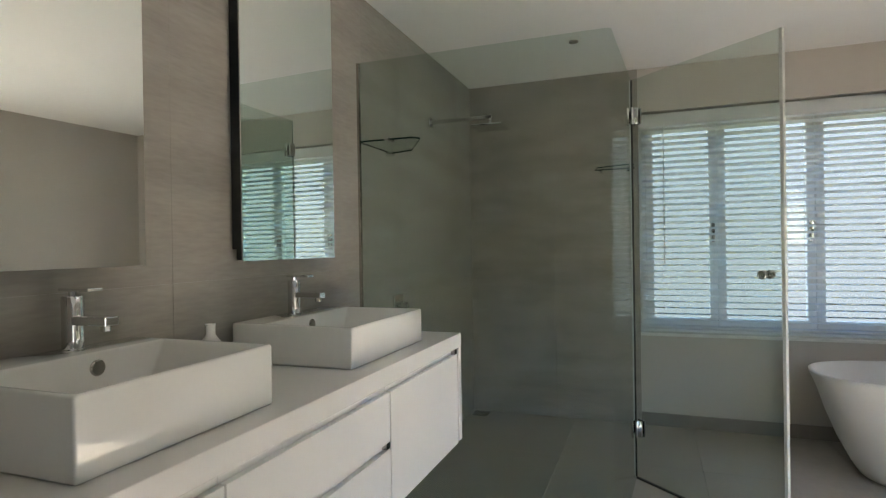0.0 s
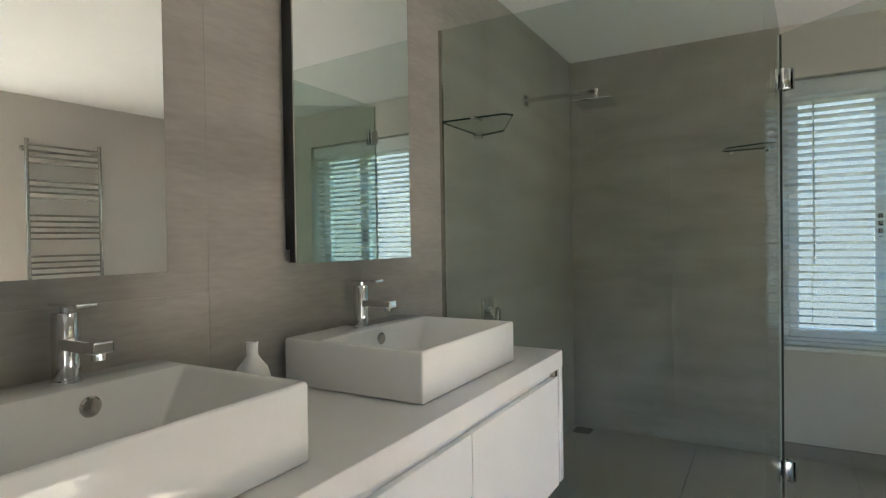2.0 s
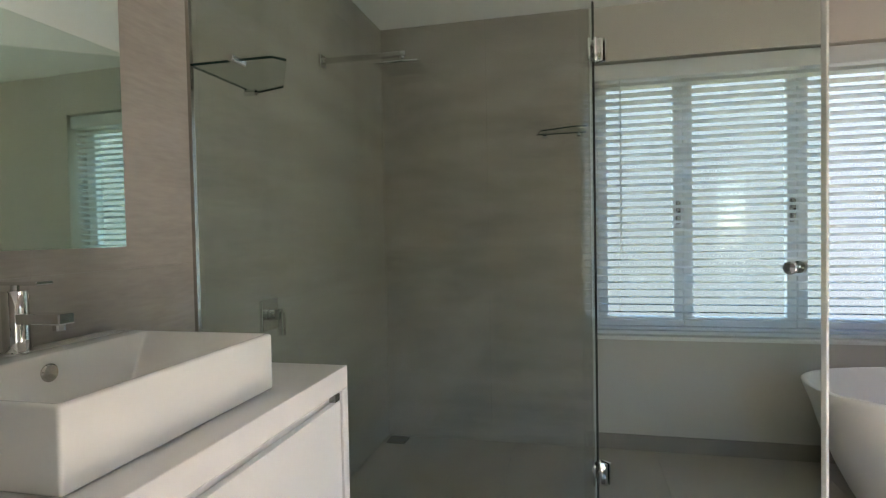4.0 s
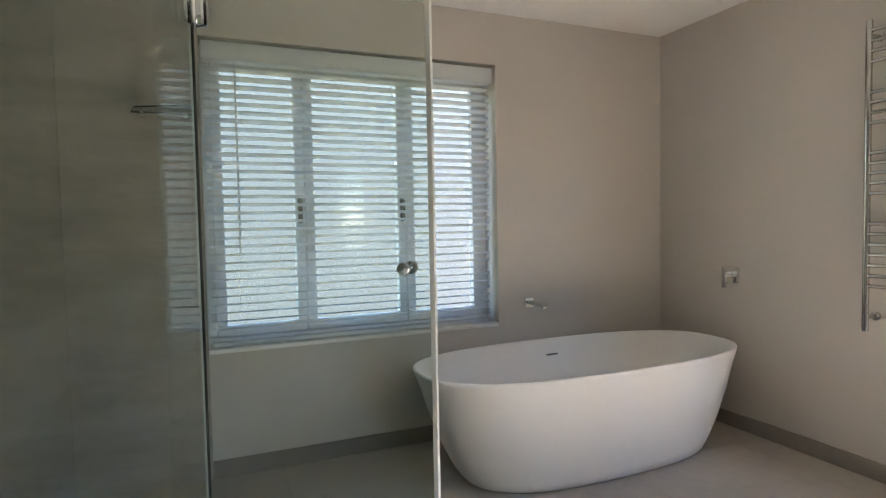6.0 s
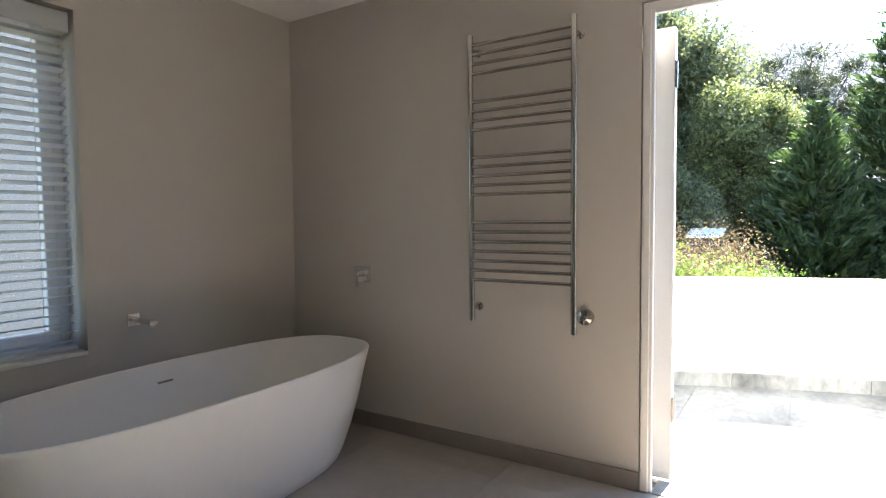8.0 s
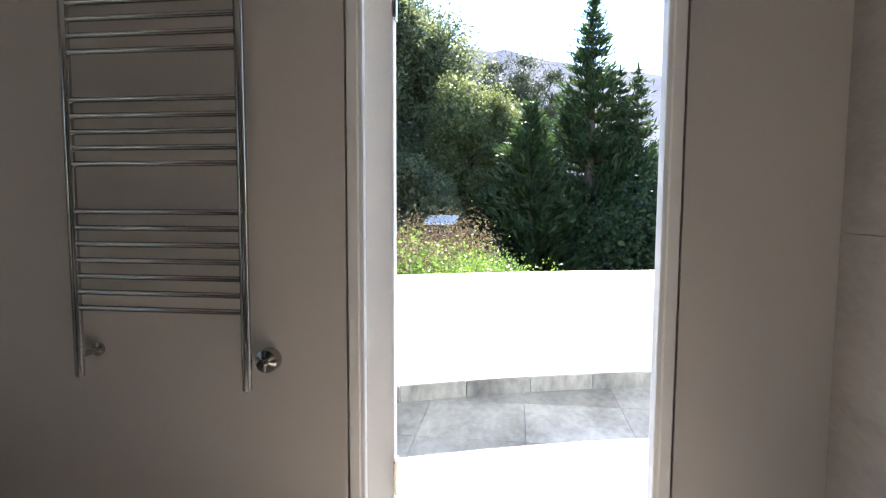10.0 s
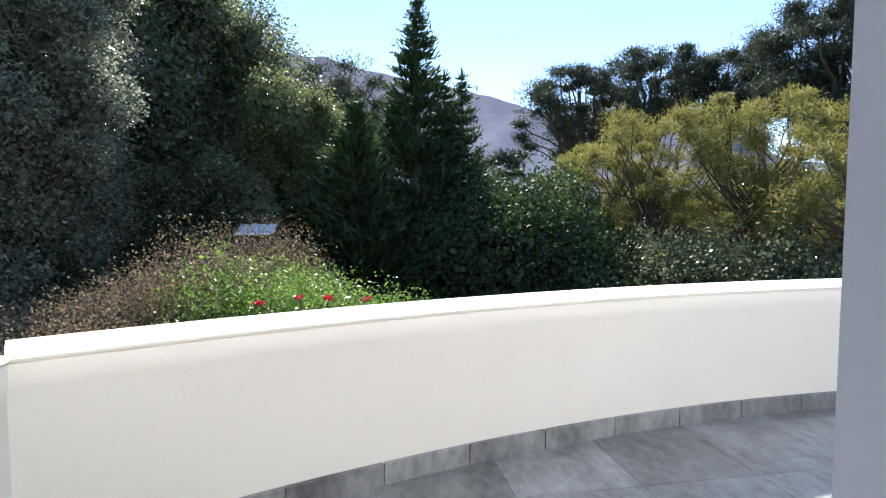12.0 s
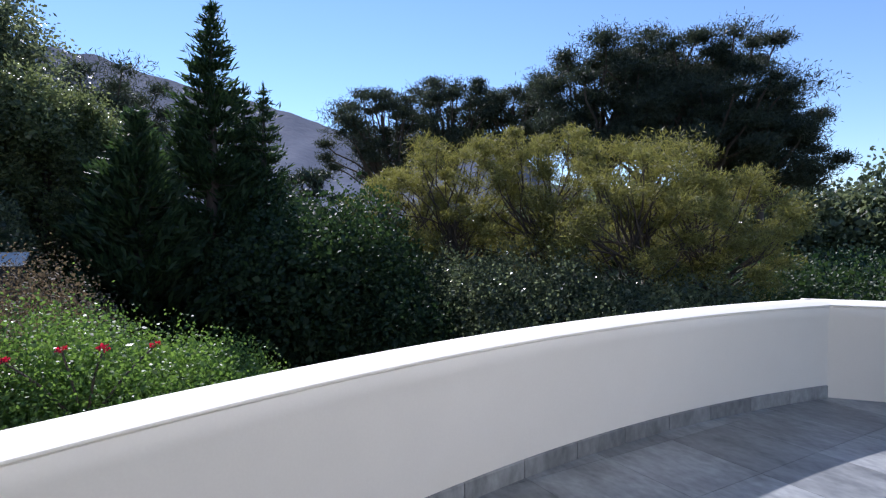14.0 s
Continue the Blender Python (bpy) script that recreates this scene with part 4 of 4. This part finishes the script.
# conifers in front
conifer("cedar_tree", "tall dark green conifer with upswept branch tips", at_view(-7.8, 18.5), 10.7, 2.75, 48, 16, 42, L_CONIFER)
conifer("cedar_tree", "slender dark conifer beside the tall one", at_view(-10.6, 18.9), 8.3, 2.1, 36, 13, 34, L_CONIFER)
conifer("cedar_tree", "slender dark conifer beside the tall one", at_view(-12.4, 18.3), 8.2, 2.0, 36, 13, 34, L_CONIFER)
conifer("cypress_tree", "bushy bright green conifer with feathery shoots", at_view(-1.6, 16.8), 7.0, 2.6, 36, 16, 42, L_CONIFER, 0.1, 0.42)
# broad-leaved trees to the north
broad_tree("broadleaf_tree", "round glossy broad-leaved tree", at_view(4.9, 20), (8.3, 2.7), 44, 2000, 0.105, L_BROAD, 0.2)
broad_tree("broadleaf_tree", "large dark evergreen tree", at_view(15.5, 24), (13.2, 4.8), 70, 2000, 0.15, L_DARK, 0.2)
broad_tree("broadleaf_tree", "large dark evergreen tree", at_view(23, 21), (14.5, 5.0), 60, 1900, 0.16, L_DARK, 0.15)
broad_tree("silver_leaf_tree", "tall grey-leaved tree with a broken outline", at_view(27.5, 14.5), (10.5, 2.7), 60, 1900, 0.085, L_SILVER, 0.15)
broad_tree("broadleaf_tree", "low spreading broad-leaved tree", at_view(13, 17.5), (5.2, 2.6), 40, 1600, 0.10, L_DARK, 0.1)
pine("pine_tree", "grey-green pine behind the garden", at_view(1.3, 42), 14.0, 5.0, 60, 600, 0.34, L_PINE, 0.45)
pine("pine_tree", "small far pine on the slope", at_view(-16.2, 70), 11, 4.5, 16, 500, 0.8, L_PINE, 0.4)
# undergrowth and yellow-green feathery trees
bush("garden_shrub", "large dark glossy shrub", at_view(-18, 16.5), (3.1, 3.1, 5.0), 52000, 0.11, L_CONIFER, 14)
bush("garden_shrub", "dense dark green shrub", at_view(-26, 15.5), (2.6, 2.6, 3.0), 42000, 0.10, L_CONIFER, 12)
for deg, dist, r, hgt in ((-31.5, 15.5, 1.9, 3.0), (-38, 14.5, 2.2, 3.3), (-45, 14.5, 2.2, 2.9), (-52, 14.5, 2.2, 2.7)):
    bush("garden_shrub", "dense dark green shrub", at_view(deg, dist), (r, r, hgt), 42000, 0.075, L_DARK, 16)
bush("garden_shrub", "dense dark green shrub", at_view(-59, 19), (3.4, 3.4, 2.7), 42000, 0.085, L_CONIFER, 14)
bush("garden_shrub", "dense dark green shrub", at_view(-67, 22), (4.6, 4.6, 3.3), 42000, 0.10, L_CONIFER, 16)
for deg, dist, h, sp in ((-25.5, 19.5, 6.2, 1.9), (-31, 18.5, 7.1, 2.2), (-40, 17.8, 7.3, 2.1), (-48.5, 16.5, 6.6, 2.7), (-55, 17, 5.6, 2.3)):
    feathery_tree("feathery_tree", "airy yellow-green tree with fine drooping twigs", at_view(deg, dist), h, sp, 60, 620, L_YELLOW)
# umbrella pines
pine("umbrella_pine", "flat-topped pine with open crown", at_view(-25, 36), 12.2, 3.7, 46, 700, 0.26, L_PINE, 0.60, (-1.2, 1.4))
pine("umbrella_pine", "flat-topped pine with open crown", at_view(-30.5, 36), 13.2, 3.4, 46, 700, 0.26, L_PINE, 0.64)
pine("umbrella_pine", "flat-topped pine with open crown", at_view(-37, 36), 13.1, 3.3, 46, 700, 0.26, L_PINE, 0.66)
for deg, dist, h, sp in ((-45.5, 33, 13.9, 3.9), (-50, 33, 14.4, 4.2), (-55, 33, 13.8, 4.3), (-59.2, 34, 10.8, 3.5)):
    pine("umbrella_pine", "massive dark umbrella pine with bare trunk", at_view(deg, dist), h, sp, 62, 1200, 0.24, L_PINE, 0.56)
for deg, top in ((-20, 5.0), (-31, 6.5), (-40, 8.5), (-49, 9.5), (-58, 9.0), (-67, 9.0)):
    bush("woodland_edge", "dark distant thicket below the pines", at_view(deg, 62), (7.5, 7.5, top), 22000, 0.42, L_DARK, 14, "thicket")
# hedge with flowers in front of the parapet
for deg, dist, r, hgt, mat in ((2, 8.8, (1.7, 2.0), 2.55, L_HEDGE), (9, 9.6, (1.9, 2.1), 2.8, L_HEDGE), (15.5, 10.2, (2.1, 2.2), 2.95, L_DRY), (9.0, 12.4, (2.0, 2.3), 3.15, L_DRY), (24, 9.5, (2.0, 2.0), 2.3, L_DRY), (-4, 9.6, (1.5, 1.6), 2.1, L_HEDGE)):
    bush("hedge_shrub", "sunlit climbing hedge with small bright leaves", at_view(deg, dist), (*r, hgt), 80000, 0.048, mat, 22, "hedge")
fl = thing("bougainvillea_flowers", "small clusters of red flowers on the hedge", "flowers", at_view(3, 7.8, 0.1))
for deg, dist, z in ((1.5, 7.7, 0.02), (-2.5, 8.2, -0.08), (4.5, 7.9, 0.02), (8.5, 8.0, -0.05)):
    p = at_view(deg, dist, z)
    pts, d = clump_points(p, (0.06, 0.08, 0.04), 34, 0.2)
    blade_mesh("flower_cluster", [blades(pts, d, np.full(34, 0.045), np.full(34, 0.034))], L_RED, fl, at_view(3, 7.8, 0.1))
part("branch", limbs(at_view(3, 7.8, -0.9), [(at_view(1.5, 7.7, 0.0), 1), (at_view(4.5, 7.9, 0.0), 1), (at_view(-2.5, 8.2, -0.1), 1), (at_view(8.5, 8.0, -0.06), 1)], 0.012), M_BARK, fl)

# added glowing sheet that stands in for bright sky behind the blind
solid("window_backdrop", box(-4.0, 8.5, 5.0, 5.05, -2.6, 5.5), M_BACK, "glowing pale sheet added outside the window in place of the bright distance", "backdrop")

# garden shed with a pale roof
sh = thing("garden_shed", "small garden shed with a pale sheet roof", "shed", at_view(8.2, 15))
sx, sy, _ = at_view(8.2, 15)
part("wall", box(sx - 0.4, sx + 0.4, sy - 0.36, sy + 0.36, GZ0, 0.66), M_DARK, sh)
rf = bmesh.new()
vs = [rf.verts.new(p) for p in ((sx - 0.6, sy - 0.45, 0.66), (sx + 0.5, sy - 0.45, 0.86), (sx + 0.5, sy + 0.45, 0.86), (sx - 0.6, sy + 0.45, 0.66))]
rf.faces.new(vs)
ext = bmesh.ops.extrude_face_region(rf, geom=rf.faces[:])
bmesh.ops.translate(rf, verts=[v for v in ext["geom"] if isinstance(v, bmesh.types.BMVert)], vec=(0, 0, 0.05))
part("roof", rf, M_PLASTER, sh)

# ---- tiles, laid last ----
ts = 0.5993
spots = [(WX - 0.004, -0.3 - 0.6 * i, 0.6 + 1.2 * k) for i in range(10) for k in range(2)]
pieces(wall_west, "tile", spots, (0.008, ts, 1.1993), M_TILE)
pieces(wall_west, "tile", [(WX - 0.004, -0.3 - 0.6 * i, 2.475) for i in range(10)], (0.008, ts, 0.1493), M_TILE)
for x, w in ((WX + 0.3285, 0.6565), (WX + 0.6575 + 0.301, 0.6015)):
    pieces(wall_north, "tile", [(x, -0.005, 0.6), (x, -0.005, 1.8)], (w, 0.010, 1.1993), M_TILE)
    pieces(wall_north, "tile", [(x, -0.005, 2.475)], (w, 0.010, 0.1493), M_TILE)
pieces(wall_partition, "tile", [(3.25 + 0.35 + 0.7 * i, -3.6, 0.6 + 1.2 * k) for i in range(1) for k in range(2)] + [(3.95, -3.6, 0.6), (3.95, -3.6, 1.8)], (0.698, 0.010, 1.198), M_TILE)
pieces(floor, "tile", [(WX + 0.4 + 0.8 * i, -0.4 - 0.8 * j, -0.004) for i in range(5) for j in range(7)], (0.7985, 0.7985, 0.008), M_FLOOR)
pieces(floor, "tile", [(WX + 4.0 + 0.112, -0.4 - 0.8 * j, -0.004) for j in range(7)], (0.2235, 0.7985, 0.008), M_FLOOR)

# terrace paving and skirting
tiles = []
for i in range(5):
    for j in range(16):
        x, y = EX + 0.13 + 0.3 + 0.6 * i, -0.1 - 0.6 * j
        if math.hypot(x - CC[0], y - CC[1]) < RI + 0.42:
            tiles.append((x, y, TZ - 0.006))
pieces(terrace, "paver", tiles, (0.597, 0.597, 0.012), M_MARBLE)
m = 14
for i in range(m):
    a0 = A0 + (A1 - A0) * i / m
    a1 = A0 + (A1 - A0) * (i + 0.985) / m
    bm = bmesh.new()
    rows = []
    for k in range(4):
        a = a0 + (a1 - a0) * k / 3
        rows.append([bm.verts.new(arc_pt(r, a, z)) for r, z in ((RI - 0.014, TZ), (RI - 0.014, 0.095), (RI - 0.0005, 0.1), (RI - 0.0005, TZ))])
    for p, q2 in zip(rows, rows[1:]):
        for k in range(4):
            j = (k + 1) % 4
            bm.faces.new((p[k], p[j], q2[j], q2[k]))
    bm.faces.new(rows[0])
    bm.faces.new(rows[-1][::-1])
    bmesh.ops.recalc_face_normals(bm, faces=bm.faces)
    part("skirting_tile", bm, M_MARBLE, parapet)
